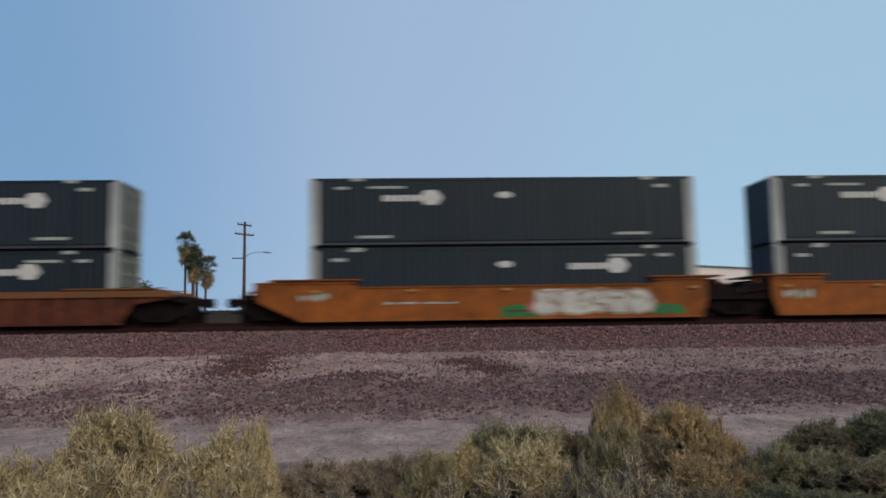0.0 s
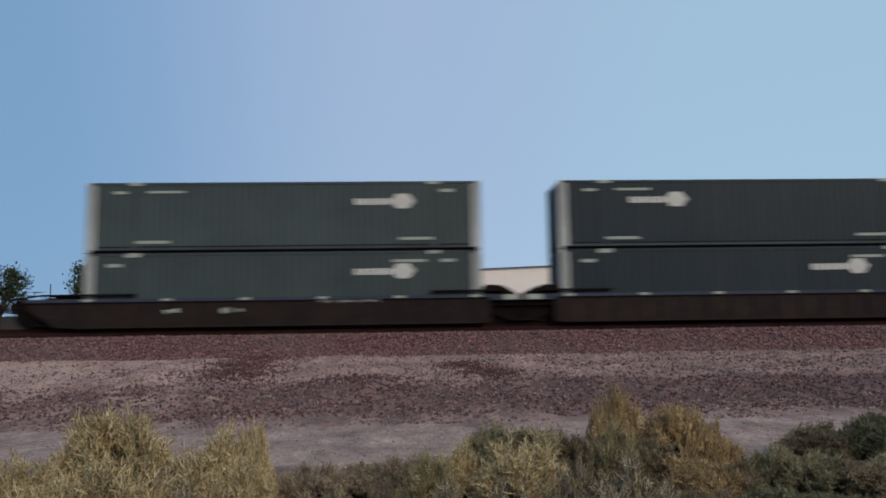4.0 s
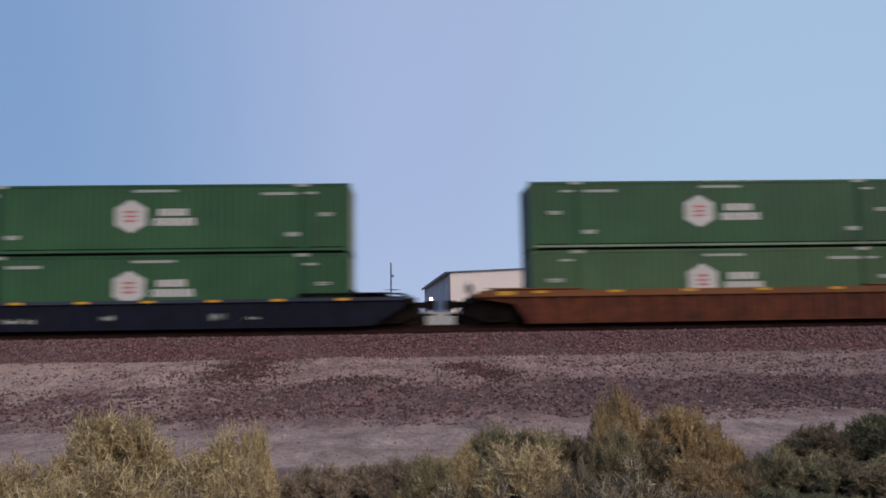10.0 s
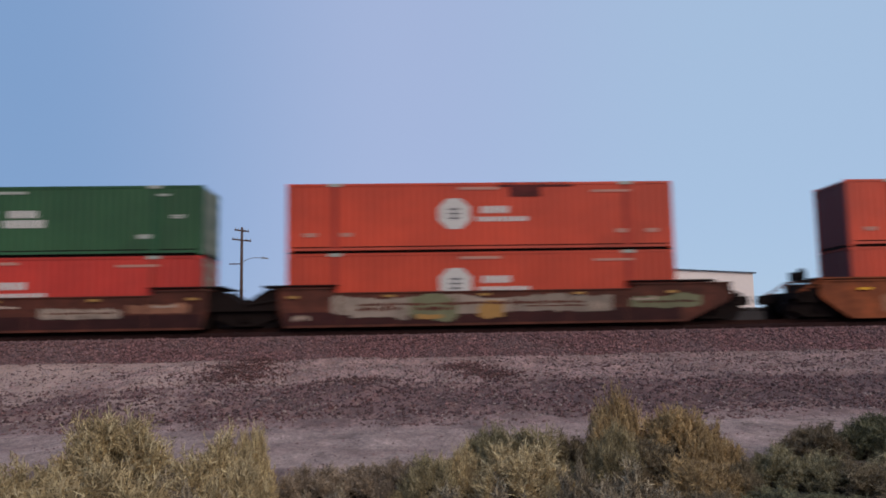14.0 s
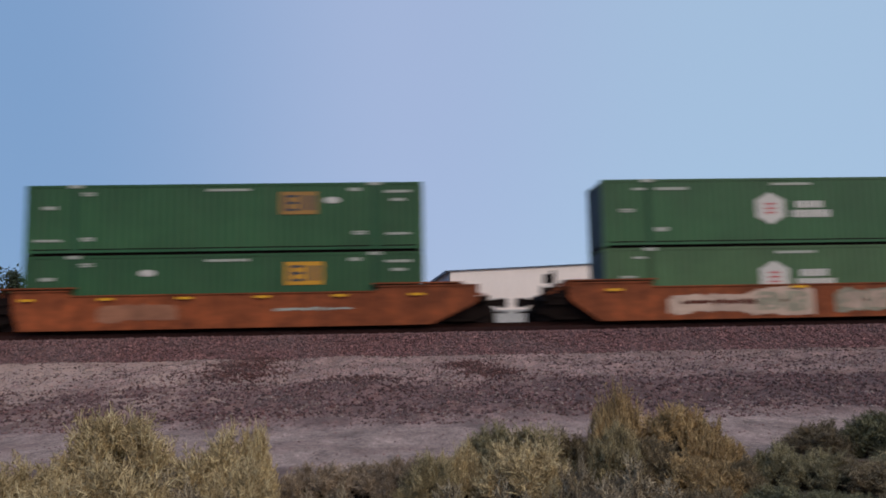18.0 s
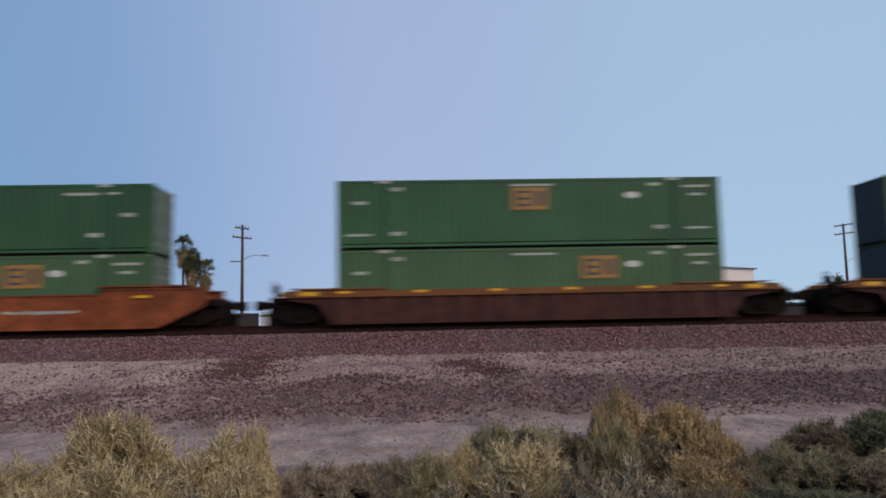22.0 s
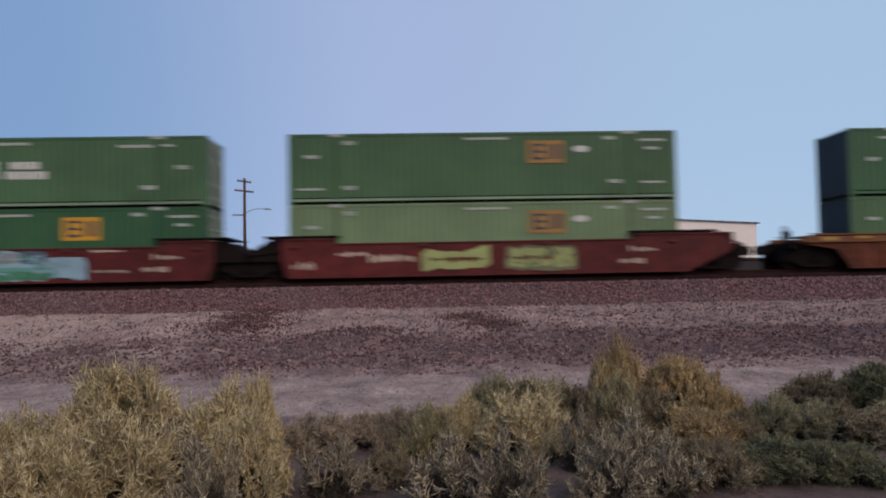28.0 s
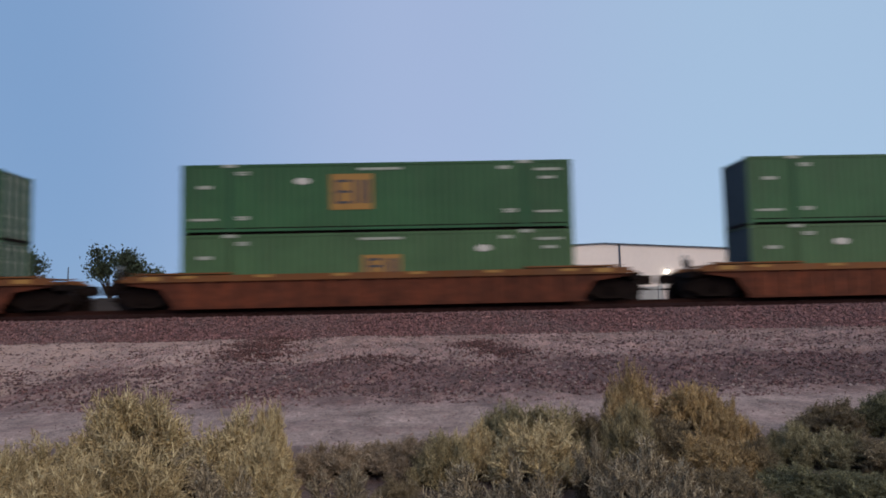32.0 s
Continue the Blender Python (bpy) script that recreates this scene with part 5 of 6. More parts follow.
        scuffs(a[2], (x0 + x1) / 2 + 0.2, 1.10, 2.3, 0.06, M_GRAFWHITE, sd + 4, 0.038, "sprayed_stroke")
    sprayed_lines(a[2], 0.6, 10.2, 0.30, 1.58, 20, M_GRAFPINK, 51, 0.044)
    sprayed_lines(a[2], 0.8, 10.0, 0.34, 1.50, 48, M_GRAFDARK, 52, 0.052)
    sprayed_lines(a[2], 0.2, 11.2, 0.26, 1.58, 14, M_GRAFWHITE, 53, 0.060)
    b = trio(4, "low", M_BLACKCAR, M_GREYCHORD, "dark grey low-sided well car", spots=(1.10, 6, M_DIMWHITE, 0.4))
    car_bars(b[0], [(10.8, 1.25, 2.6, 0.2), (3.5, 0.9, 0.8, 0.2), (6.0, 0.9, 0.8, 0.2)], M_DIMWHITE)
    c = trio(7, "low", M_BLUE, M_GREYCHORD, "dark blue low-sided well car with amber reflectors", spots=(1.09, 7, M_REFLECT, 0.55))
    for k, u in enumerate(c):
        car_bars(u, [(1.3 + k, 0.62, 0.7, 0.2), (2.9, 0.62, 1.0, 0.16), (4.4 + k, 0.7, 0.6, 0.2), (10.9, 0.72, 0.6, 0.25), (14.2 - k, 0.62, 0.6, 0.15)], M_DIMWHITE)
    single(10, "rust-brown ribbed well car with an orange top edge", M_RIBBROWN, M_CHORD, (1.28, 6, M_YELLOW, 0.6))
    e = trio(11, "deep", M_BROWN, M_BROWN, "dull brown well car with faded lettering", True, (1.22, 5, M_FADEYELLOW, 0.45))
    # Dark strip low on each side paints in the shade of the recess.
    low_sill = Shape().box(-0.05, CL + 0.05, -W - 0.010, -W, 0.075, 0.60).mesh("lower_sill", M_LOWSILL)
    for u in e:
        part("lower_sill", low_sill, u, label="lower sill strip with shade painted in")
    for k, u in enumerate(e):
        car_bars(u, [(5.2, 0.95, 2.6, 0.32), (8.4, 1.25, 1.2, 0.12), (11.5, 0.98, 3.2, 0.36), (0.6, 0.62, 0.7, 0.25), (14.8, 1.2, 1.0, 0.14)], M_OLDWHITE)
    side_field(e[0], 2.8, 6.2, 0.90, 1.25, M_GRAFGREY, d=0.014, seed=41)
    side_field(e[1], 3.9, 7.0, 0.85, 1.25, M_GRAFGREY, d=0.014, seed=42)
    side_field(e[1], 9.8, 13.1, 0.72, 1.22, M_GRAFGREY, d=0.014, seed=43)
    side_field(e[1], 13.3, 15.8, 0.80, 1.4, M_GHOST, d=0.014, seed=44)
    side_field(e[2], 1.8, 13.4, 0.70, 1.56, M_GRAFGREY, d=0.014, seed=45)
    side_field(e[2], 14.2, 17.2, 0.70, 1.45, M_GRAFOLIVE, d=0.014, seed=46)
    side_field(e[2], 2.6, 4.9, 0.40, 1.5, M_GRAFGREY, seed=9)
    side_field(e[2], 5.0, 7.0, 0.30, 1.55, M_GRAFOLIVE, seed=2)
    side_field(e[2], 5.3, 6.4, 0.45, 0.75, M_FADEYELLOW, d=0.03, seed=1)
    side_field(e[2], 7.9, 8.9, 0.45, 1.25, M_FADEYELLOW, seed=4)
    side_field(e[2], 9.4, 12.6, 0.75, 1.2, M_GRAFGREY, seed=7)
    g = trio(14, "deep", M_RUST, M_RUST, "faded rusty orange well car with amber reflectors", True, (1.22, 6, M_REFLECT, 0.6))
    side_field(g[0], 1.0, 3.4, 0.4, 1.4, M_GHOST, seed=1)
    side_field(g[1], 2.3, 5.0, 0.50, 1.40, M_CHORD, seed=3)
    side_field(g[1], 12.0, 14.1, 0.40, 1.50, M_GHOST, seed=4)
    side_field(g[2], 3.0, 6.3, 0.40, 1.50, M_GHOST, seed=6)
    car_bars(g[2], [(11.7, 0.95, 3.1, 0.12)], M_DIMWHITE)
    h = trio(17, "deep", M_RUST, M_RUST, "rusty orange well car covered with pale sprayed paint", True, (1.26, 3, M_REFLECT, 0.7))
    side_field(h[0], 2.5, 8.7, 0.32, 1.56, M_GRAFPINK, seed=11)
    car_bars(h[0], [(4.6, 1.14, 3.0, 0.05), (4.6, 0.84, 3.0, 0.05), (7.4, 1.0, 1.6, 0.2)], M_BROWN)
    bubble_letters(h[0], 6.3, 8.5, 0.4, 1.5, 2, M_GRAFSAGE, M_GRAFPINK, 12)
    side_field(h[0], 9.6, 13.3, 0.38, 1.52, M_GRAFSAGE, seed=12)
    bubble_letters(h[0], 9.9, 13.0, 0.45, 1.45, 3, M_GRAFPINK, M_GRAFSAGE, 13)
    side_field(h[0], 13.8, 15.6, 0.30, 0.75, M_GRAFPINK, seed=19)
    side_field(h[1], 1.3, 5.4, 0.32, 1.58, M_GRAFGREY, seed=14)
    bubble_letters(h[1], 1.5, 5.3, 0.38, 1.52, 4, M_DIMWHITE, M_GRAFDARK, 14)
    side_field(h[1], 5.4, 9.8, 0.34, 1.5, M_CHORD, seed=5)
    side_field(h[1], 9.9, 15.4, 0.30, 1.6, M_GRAFPINK, seed=15)
    bubble_letters(h[1], 10.2, 15.0, 0.40, 1.5, 4, M_GRAFPINK, M_GHOST, 15)
    side_field(h[2], 1.5, 9.6, 0.30, 1.58, M_GRAFSAGE, seed=17)
    bubble_letters(h[2], 2.0, 7.2, 0.40, 1.5, 4, M_GRAFSAGE, M_GRAFGREY, 16)
    side_field(h[2], 7.4, 9.9, 0.34, 1.5, M_GRAFPINK, d=0.03, seed=18)
    car_bars(h[2], [(11.9, 0.95, 3.0, 0.14)], M_DIMWHITE)
    for i in (20, 21, 22):
        s_ = single(i, "dark brown ribbed well car with an amber-spotted top edge", M_RIBDARK, M_CHORD, (1.28, 6, M_REFLECT, 0.6))
        if i == 21:
            side_field(s_, 8.7, 11.4, 0.50, 1.12, M_FADEYELLOW, d=0.07, soft=False)
    k_ = trio(23, "deep", M_MAROON, M_MAROON, "maroon well car with faded lettering and sprayed paint", False, (1.28, 4, M_BROWN, 0.4))
    for u in k_:
        car_bars(u, [(0.6, 0.75, 0.9, 0.3), (2.6, 1.2, 1.2, 0.2), (4.2, 0.98, 1.9, 0.26), (14.6, 1.2, 1.2, 0.2), (14.2, 0.7, 1.0, 0.2)], M_OLDWHITE)
    bubble_letters(k_[0], 8.0, 13.4, 0.35, 1.55, 5, M_GRAFOLIVE, M_GRAFLIME, 21)
    side_field(k_[1], 4.6, 11.5, 0.30, 1.62, M_GRAFSKY, seed=21, worn=False)
    side_field(k_[1], 5.7, 10.2, 0.30, 0.90, M_GRAFTEAL, d=0.028, seed=22, worn=False)
    side_field(k_[1], 5.9, 9.9, 0.34, 0.74, M_GRAFLEAF, d=0.034, seed=27, worn=False)
    side_field(k_[1], 5.0, 7.3, 0.96, 1.60, M_GRAFSLATE, d=0.028, seed=23, worn=False)
    side_field(k_[1], 7.4, 8.7, 0.96, 1.58, M_GRAFMID, d=0.028, seed=28, worn=False)
    side_field(k_[1], 8.7, 9.9, 0.98, 1.58, M_GRAFSLATE, d=0.028, seed=24, worn=False)
    scuffs(k_[1], 7.4, 1.22, 4.0, 0.06, M_GRAFSKY, 29, 0.034, "sprayed_stroke")
    sprayed_lines(k_[1], 5.0, 10.6, 0.34, 1.56, 34, M_GRAFSKY, 54, 0.042)
    sprayed_lines(k_[1], 5.2, 10.4, 0.36, 1.5, 20, M_GRAFTEAL, 55, 0.050)
    for z in (0.72, 0.98, 1.28, 1.50):
        scuffs(k_[1], 4.0, z, 1.7, 0.09, M_GRAFPINK, int(z * 50), 0.014)
    scuffs(k_[1], 12.3, 1.50, 1.4, 0.10, M_GRAFPINK, 33, 0.014)
    scuffs(k_[1], 12.4, 0.66, 1.3, 0.10, M_OLDWHITE, 34, 0.014)
    side_field(k_[2], 5.5, 8.2, 0.32, 1.5, M_GRAFLIME, d=0.03, seed=30)
    side_field(k_[2], 8.9, 11.9, 0.36, 1.5, M_GRAFOLIVE, d=0.03, seed=31)
    bubble_letters(k_[2], 9.0, 11.8, 0.4, 1.45, 3, M_GRAFLIME, M_GRAFOLIVE, 25)
    for i in (26, 27, 28, 29):
        single(i, "rust-brown ribbed well car with a yellow-edged top", M_RIBBROWN, M_CHORD, (1.28, 6, M_FADEYELLOW, 0.7))


# ---- beyond the track ----
def make_warehouse():
    hall = thing("warehouse", "large cream metal warehouse with a low gable and dark trim", "building", pose(5.0, 100.0, 0.7, 0, 0, 4))
    wd, dp, xr, ev, rd, er = 43.0, 38.0, 19.5, 8.7, 9.42, 8.3
    s = Shape().prism([(0, 0), (wd, 0), (wd, er), (xr, rd), (0, ev)], 0, 0.25)
    part("front_wall", s.mesh("front_wall", M_WALL), hall)
    part("back_wall", s.mesh("back_wall", M_WALL), hall, pose(0, dp - 0.25, 0))
    part("side_wall", Shape().box(0, 0.25, 0.25, dp - 0.25, 0, ev).mesh("side_wall", M_SHADEWALL), hall, label="side wall in shade-toned grey")
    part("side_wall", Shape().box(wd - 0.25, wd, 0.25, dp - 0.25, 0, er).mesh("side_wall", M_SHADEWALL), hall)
    for a, b, za in ((-0.4, xr, ev - 0.05), (wd + 0.4, xr, er - 0.05)):
        pts = [(a, za), (b, rd + 0.02), (b, rd + 0.16), (a, za + 0.14)]
        part("roof", Shape().prism(pts if a < b else pts[::-1], -0.15, dp + 0.1).mesh("roof", M_ROOF), hall)
        tp = [(a, za + 0.03), (b, rd + 0.06), (b, rd + 0.18), (a, za + 0.16)]
        part("roof_trim", Shape().prism(tp if a < b else tp[::-1], -0.28, -0.15).mesh("roof_trim", M_TRIM), hall, label="dark roof edge trim")
    part("roof_trim", Shape().box(-0.52, -0.40, -0.28, dp + 0.1, ev - 0.25, ev + 0.12).mesh("roof_trim", M_TRIM), hall)
    part("corner_trim", Shape().box(-0.05, 0.16, -0.06, 0.0, 0, ev - 0.1).mesh("corner_trim", M_TRIM), hall)
    part("downpipe", Shape().box(21.6, 21.75, -0.22, 0, 0, 9.5).mesh("downpipe", M_TRIM), hall)
    seam = Shape().box(-0.02, 0.02, -0.012, 0, 0, er - 0.2).mesh("wall_seam", M_WALL)
    for i in range(21):
        part("wall_seam", seam, hall, pose(1.6 + i * 2.0, 0, 0))
    seam2 = Shape().box(-0.04, 0, -0.03, 0.03, 0, ev - 0.3).mesh("cladding_seam", M_SHADEWALL)
    for i in range(18):
        part("cladding_seam", seam2, hall, pose(0, 1.5 + i * 2.0, 0))
    door = Shape().box(29.5, 33.5, -0.05, 0, 0, 4.2)
    for i in range(9):
        door.box(29.5, 33.5, -0.08, -0.05, 0.2 + i * 0.45, 0.55 + i * 0.45)
    part("roller_door", door.mesh("roller_door", M_SHADEWALL), hall, label="grey roller door")
    for x, z in ((28.2, 5.7),):
        lamp = part("wall_lamp", Shape().box(x - 0.12, x + 0.12, -0.5, 0, z + 0.1, z + 0.25).mesh("wall_lamp", M_GALV), hall)
        part("lamp_glass", Shape().tube((x, -0.3, z - 0.28), (x, -0.3, z + 0.1), 0.17, 0.15, 10).mesh("lamp_glass", M_LAMP), lamp, label="lit white wall lamp")
    lamp = part("wall_lamp", Shape().box(-0.5, 0, 22.9, 23.1, 6.4, 6.55).mesh("wall_lamp", M_GALV), hall)
    part("lamp_glass", Shape().tube((-0.3, 23, 6.05), (-0.3, 23, 6.4), 0.20, 0.17, 10).mesh("lamp_glass", M_LAMP), lamp, label="lit white wall lamp")

    fence = thing("boundary_wall", "low pale concrete block wall behind the track", "wall", pose(0, 66, 0.7))
    run_ = Shape().box(-13, 21, -0.1, 0.1, 0, 2.5)
    run_.box(-13, 21, -0.14, 0.14, 2.5, 2.6)
    part("wall_run", run_.mesh("wall_run", M_CONCRETE), fence)
    pier = Shape().box(-0.2, 0.2, -0.18, 0.18, 0, 2.7).mesh("pier", M_CONCRETE)
    for i in range(8):
        part("pier", pier, fence, pose(-12.8 + 4.8 * i, 0, 0))
    board = Shape().box(-0.152, 0.152, -0.02, 0.02, 0, 2.6).mesh("board", M_OLDBOARD)
    for x, n in ((-34.2, 140), (46.5, 165)):
        old = thing("weathered_fence", "low grey-brown weathered board fence behind the track", "fence", pose(x, 66, 0.7), "board fences")
        for i in range(n):
            part("board", board, old, pose(0.3 * (i - (n - 1) / 2), 0, rng.uniform(-0.03, 0.03), 0, 0, rng.uniform(-2, 2)))
        part("fence_rail", Shape().box(-0.15 * n, 0.15 * n, 0.02, 0.08, 1.8, 1.95).mesh("fence_rail", M_OLDBOARD), old)

    grp = thing("pipe_stand", "four thin upright white pipes beside the track", "pipes", pose(-6.02, 42, 0.7))
    for k in range(4):
        p_ = part("pipe", Shape().tube((0, 0, 0), (0, 0, 3.32), 0.07, sides=12).mesh("pipe", M_WHITE, True), grp, pose(0.26 * k, 0, 0), "white painted pipe")
        part("band", Shape().tube((0, 0, 2.95), (0, 0, 3.03), 0.085, sides=12).mesh("band", M_TRIM), p_)


def utility_pole(x, y, top, arms, lamp_x, lamp_z, label, stub=None):
    po = thing("utility_pole", label, "pole", pose(x, y, ground_z(y)))
    h = top - ground_z(y)
    part("shaft", Shape().tube((0, 0, -0.3), (0, 0, h), 0.19, 0.12, 10).mesh("shaft", M_POLE, True), po)
    for z, w_, tilt in arms:
        zz = z - ground_z(y)
        a = part("crossarm", Shape().box(-w_, w_, -0.20, -0.09, -0.07, 0.07).mesh("crossarm", M_POLE), po, pose(0, 0, zz, 0, tilt, 0))
        for s in (-0.9, -0.45, 0.45, 0.9):
            part("insulator", Shape().tube((s * w_, -0.145, 0.07), (s * w_, -0.145, 0.24), 0.05, 0.035, 6).mesh("insulator", M_GALV), a)
    if lamp_x:
        zz = lamp_z - ground_z(y)
        arm = Shape()
        pts = [Vector((0, 0, zz - 0.55)), Vector((lamp_x * 0.25, 0, zz - 0.18)), Vector((lamp_x * 0.6, 0, zz)), Vector((lamp_x, 0, zz - 0.03))]
        for a_, b_ in zip(pts, pts[1:]):
            arm.tube(a_, b_, 0.035, sides=6)
        la = part("lamp_arm", arm.mesh("lamp_arm", M_GALV), po)
        part("lamp_head", Shape().prism([(lamp_x - 0.1, zz - 0.1), (lamp_x + 0.6, zz - 0.14), (lamp_x + 0.65, zz - 0.05), (lamp_x + 0.1, zz + 0.06)], -0.14, 0.14).mesh("lamp_head", M_GALV), la)
    if stub:
        part("side_bracket", Shape().box(-stub[1], 0, -0.05, 0.05, stub[0] - 0.05, stub[0] + 0.05).mesh("side_bracket", M_POLE), po)
    return po


def make_poles():
    utility_pole(-16.65, 75, 12.3, [(11.95, 0.70, 8), (11.0, 0.95, 7)], 2.0, 9.25, "weathered wooden utility pole with two crossarms and a street light", (7.95, 1.2))
    utility_pole(53.5, 90, 13.5, [(13.3, 1.25, -8), (12.25, 1.25, -7)], 2.9, 9.3, "wooden utility pole with two crossarms and a street light")
    thin = thing("light_mast", "thin dark metal mast behind the track", "mast", pose(-2.72, 100, 0.7))
    part("shaft", Shape().tube((0, 0, -0.2), (0, 0, 10.1), 0.11, 0.09, 8).mesh("shaft", M_TRIM), thin)
    part("fitting", Shape().box(-0.05, 0.35, -0.1, 0.1, 8.2, 8.5).mesh("fitting", M_TRIM), thin)
    for x, y, t in ((-46.8, 100, 8.3), (-15.5, 110, 7.5)):
        far = thing("far_mast", "short thin far-off mast", "mast", pose(x, y, 0.7))
        part("shaft", Shape().tube((0, 0, -0.2), (0, 0, t - 0.7), 0.10, 0.08, 6).mesh("shaft", M_TRIM), far)


# ---- plants ----
def twigs(name, p, d, length, r0, material, sag=0.25, seed=1, sides=3, tip=0.18):
    """Many tapered bent twigs as one mesh; numpy arrays of start, direction and length."""
    r = np.random.RandomState(seed)
    n = len(p)
    d = d / np.linalg.norm(d, axis=1, keepdims=True)
    ref = r.normal(size=(n, 3))
    u = np.cross(d, ref)
    u /= np.linalg.norm(u, axis=1, keepdims=True)
    w = np.cross(d, u)
    bend = u * (r.rand(n, 1) - 0.5) * 2 * sag
    rings = []
    for k, (s, rad) in enumerate(((0.0, 1.0), (0.5, 0.5 + tip * 0.5), (1.0, tip))):
        c = p + d * (length * s)[:, None] + bend * (length * s * s)[:, None]
        for i in range(sides):
            a = 2 * math.pi * i / sides
            rings.append(c + (u * math.cos(a) + w * math.sin(a)) * (r0 * rad)[:, None])
    v = np.stack(rings, 1).reshape(-1, 3)
    q = []
    for k in range(2):
        for i in range(sides):
            j = (i + 1) % sides
            q.append((k * sides + i, k * sides + j, (k + 1) * sides + j, (k + 1) * sides + i))
    f = np.array(q)[None] + (np.arange(n) * 3 * sides)[:, None, None]
    me = bpy.data.meshes.new(name)
    me.from_pydata(v.tolist(), [], f.reshape(-1, 4).tolist())
    me.materials.append(material)
    return me


LOBES = {"straw": 30, "ochre": 34, "sage": 32, "green": 34, "olive": 34, "moss": 33, "dun": 34, "grey": 15}
SPRAYS = {"straw": 15, "ochre": 14, "sage": 14, "green": 14, "olive": 14, "moss": 14, "dun": 14, "grey": 9}


def unit(a):
    return a / np.linalg.norm(a, axis=1, keepdims=True)


def bush_meshes(seed, tone_name):
    """A desert shrub of unit radius and height: woody stems, then sprays that fork twice like antlers, in rounded clumps over a dark core."""
    r = np.random.RandomState(seed)
    lobes, per = LOBES[tone_name], SPRAYS[tone_name]
    la = (np.arange(lobes) * 2.399 + r.rand(lobes) * 0.9) % (2 * math.pi)
    lt = np.arccos(1 - (np.arange(lobes) + r.rand(lobes)) / lobes * 0.97)
    lr = 0.44 + 0.30 * r.rand(lobes)
    lc = np.stack([np.cos(la) * np.sin(lt) * lr, np.sin(la) * np.sin(lt) * lr, 0.10 + np.cos(lt) * lr * 0.90], 1)
    size = 0.20 + 0.14 * r.rand(lobes)
    out = unit(lc + np.array([0, 0, 0.16]))
    # sprays fan out of every clump
    w1 = np.repeat(np.arange(lobes), per)
    n1 = len(w1)
    d1 = unit(out[w1] * 0.85 + r.normal(size=(n1, 3)) * 0.42 + np.array([0, 0, 0.20]))
    p1 = lc[w1] - out[w1] * (size[w1] * 0.45)[:, None] + r.normal(size=(n1, 3)) * 0.03
    l1 = size[w1] * (0.75 + 0.55 * r.rand(n1))
    # side twigs along each spray, and short knobby ends on those
    k2 = 7
    w2 = np.repeat(np.arange(n1), k2)
    n2 = len(w2)
    at2 = np.tile(np.linspace(0.28, 0.98, k2), n1) + r.normal(size=n2) * 0.03
    d2 = unit(d1[w2] * 0.75 + r.normal(size=(n2, 3)) * 0.55 + np.array([0, 0, 0.12]))
    p2 = p1[w2] + d1[w2] * (l1[w2] * at2)[:, None]
    l2 = l1[w2] * (0.30 + 0.22 * r.rand(n2)) * (1.15 - 0.45 * at2)
    k3 = 3
    w3 = np.repeat(np.arange(n2), k3)
    n3 = len(w3)
    at3 = np.tile(np.array([0.40, 0.68, 0.92]), n2)
    d3 = unit(d2[w3] * 0.6 + r.normal(size=(n3, 3)) * 0.65)
    p3 = p2[w3] + d2[w3] * (l2[w3] * at3)[:, None]
    l3 = l2[w3] * (0.34 + 0.25 * r.rand(n3))
    for p in (p1, p2, p3):
        p[:, 2] = np.maximum(p[:, 2], 0.02)
    thick = {"straw": 1.25, "grey": 1.7}.get(tone_name, 1.05)
    tips = twigs("tip_growth", np.concatenate([p1, p2]), np.concatenate([d1, d2]), np.concatenate([l1, l2]),
                 np.concatenate([0.0062 + 0.003 * r.rand(n1), 0.0046 + 0.0022 * r.rand(n2)]) * thick, TIP_TONES[tone_name], 0.6, seed + 9, 3, 0.5)
    # fine leafy fuzz round the twigs and deep in the clumps
    kf = 25 if tone_name == "grey" else 55
    wf = np.repeat(np.arange(lobes), kf)
    u = unit(r.normal(size=(len(wf), 3)) + out[wf] * 0.5)
    pf = lc[wf] + u * (size[wf] * (0.15 + 0.60 * r.rand(len(wf))))[:, None]
    pf[:, 2] = np.maximum(pf[:, 2], 0.02)
    df = u * 0.7 + r.normal(size=(len(wf), 3)) * 0.7
    lf = size[wf] * (0.18 + 0.22 * r.rand(len(wf)))
    leaf = twigs("foliage", np.concatenate([p3, pf]), np.concatenate([d3, df]), np.concatenate([l3, lf]),
                 np.concatenate([(0.0040 + 0.0022 * r.rand(n3)) * thick ** 0.5, 0.0042 + 0.003 * r.rand(len(wf))]), BUSH_TONES[tone_name], 0.5, seed, 3, 0.45)
    # woody stems and a tangle of dead twigs within, toned dark as the core's shade
    m = 70
    a, b = r.rand(m) * 2 * math.pi, r.rand(m)
    sp = np.stack([np.cos(a) * 0.10 * b, np.sin(a) * 0.10 * b, np.zeros(m)], 1)
    sd = lc[r.randint(0, lobes, m)] + r.normal(size=(m, 3)) * 0.05 - sp
    q = 1500
    u = unit(r.normal(size=(q, 3)))
    u[:, 2] = np.abs(u[:, 2])
    cp = u * (0.52 * r.rand(q) ** 0.5)[:, None] * np.array([1.0, 1.0, 0.85])
    stem = twigs("woody_base", np.concatenate([sp, cp]), np.concatenate([sd, r.normal(size=(q, 3))]),
                 np.concatenate([np.linalg.norm(sd, axis=1) * 0.95, 0.10 + 0.10 * r.rand(q)]),
                 np.concatenate([0.012 + 0.010 * r.rand(m), 0.006 + 0.006 * r.rand(q)]), M_TWIG, 0.3, seed + 50)
    return stem, leaf, tips


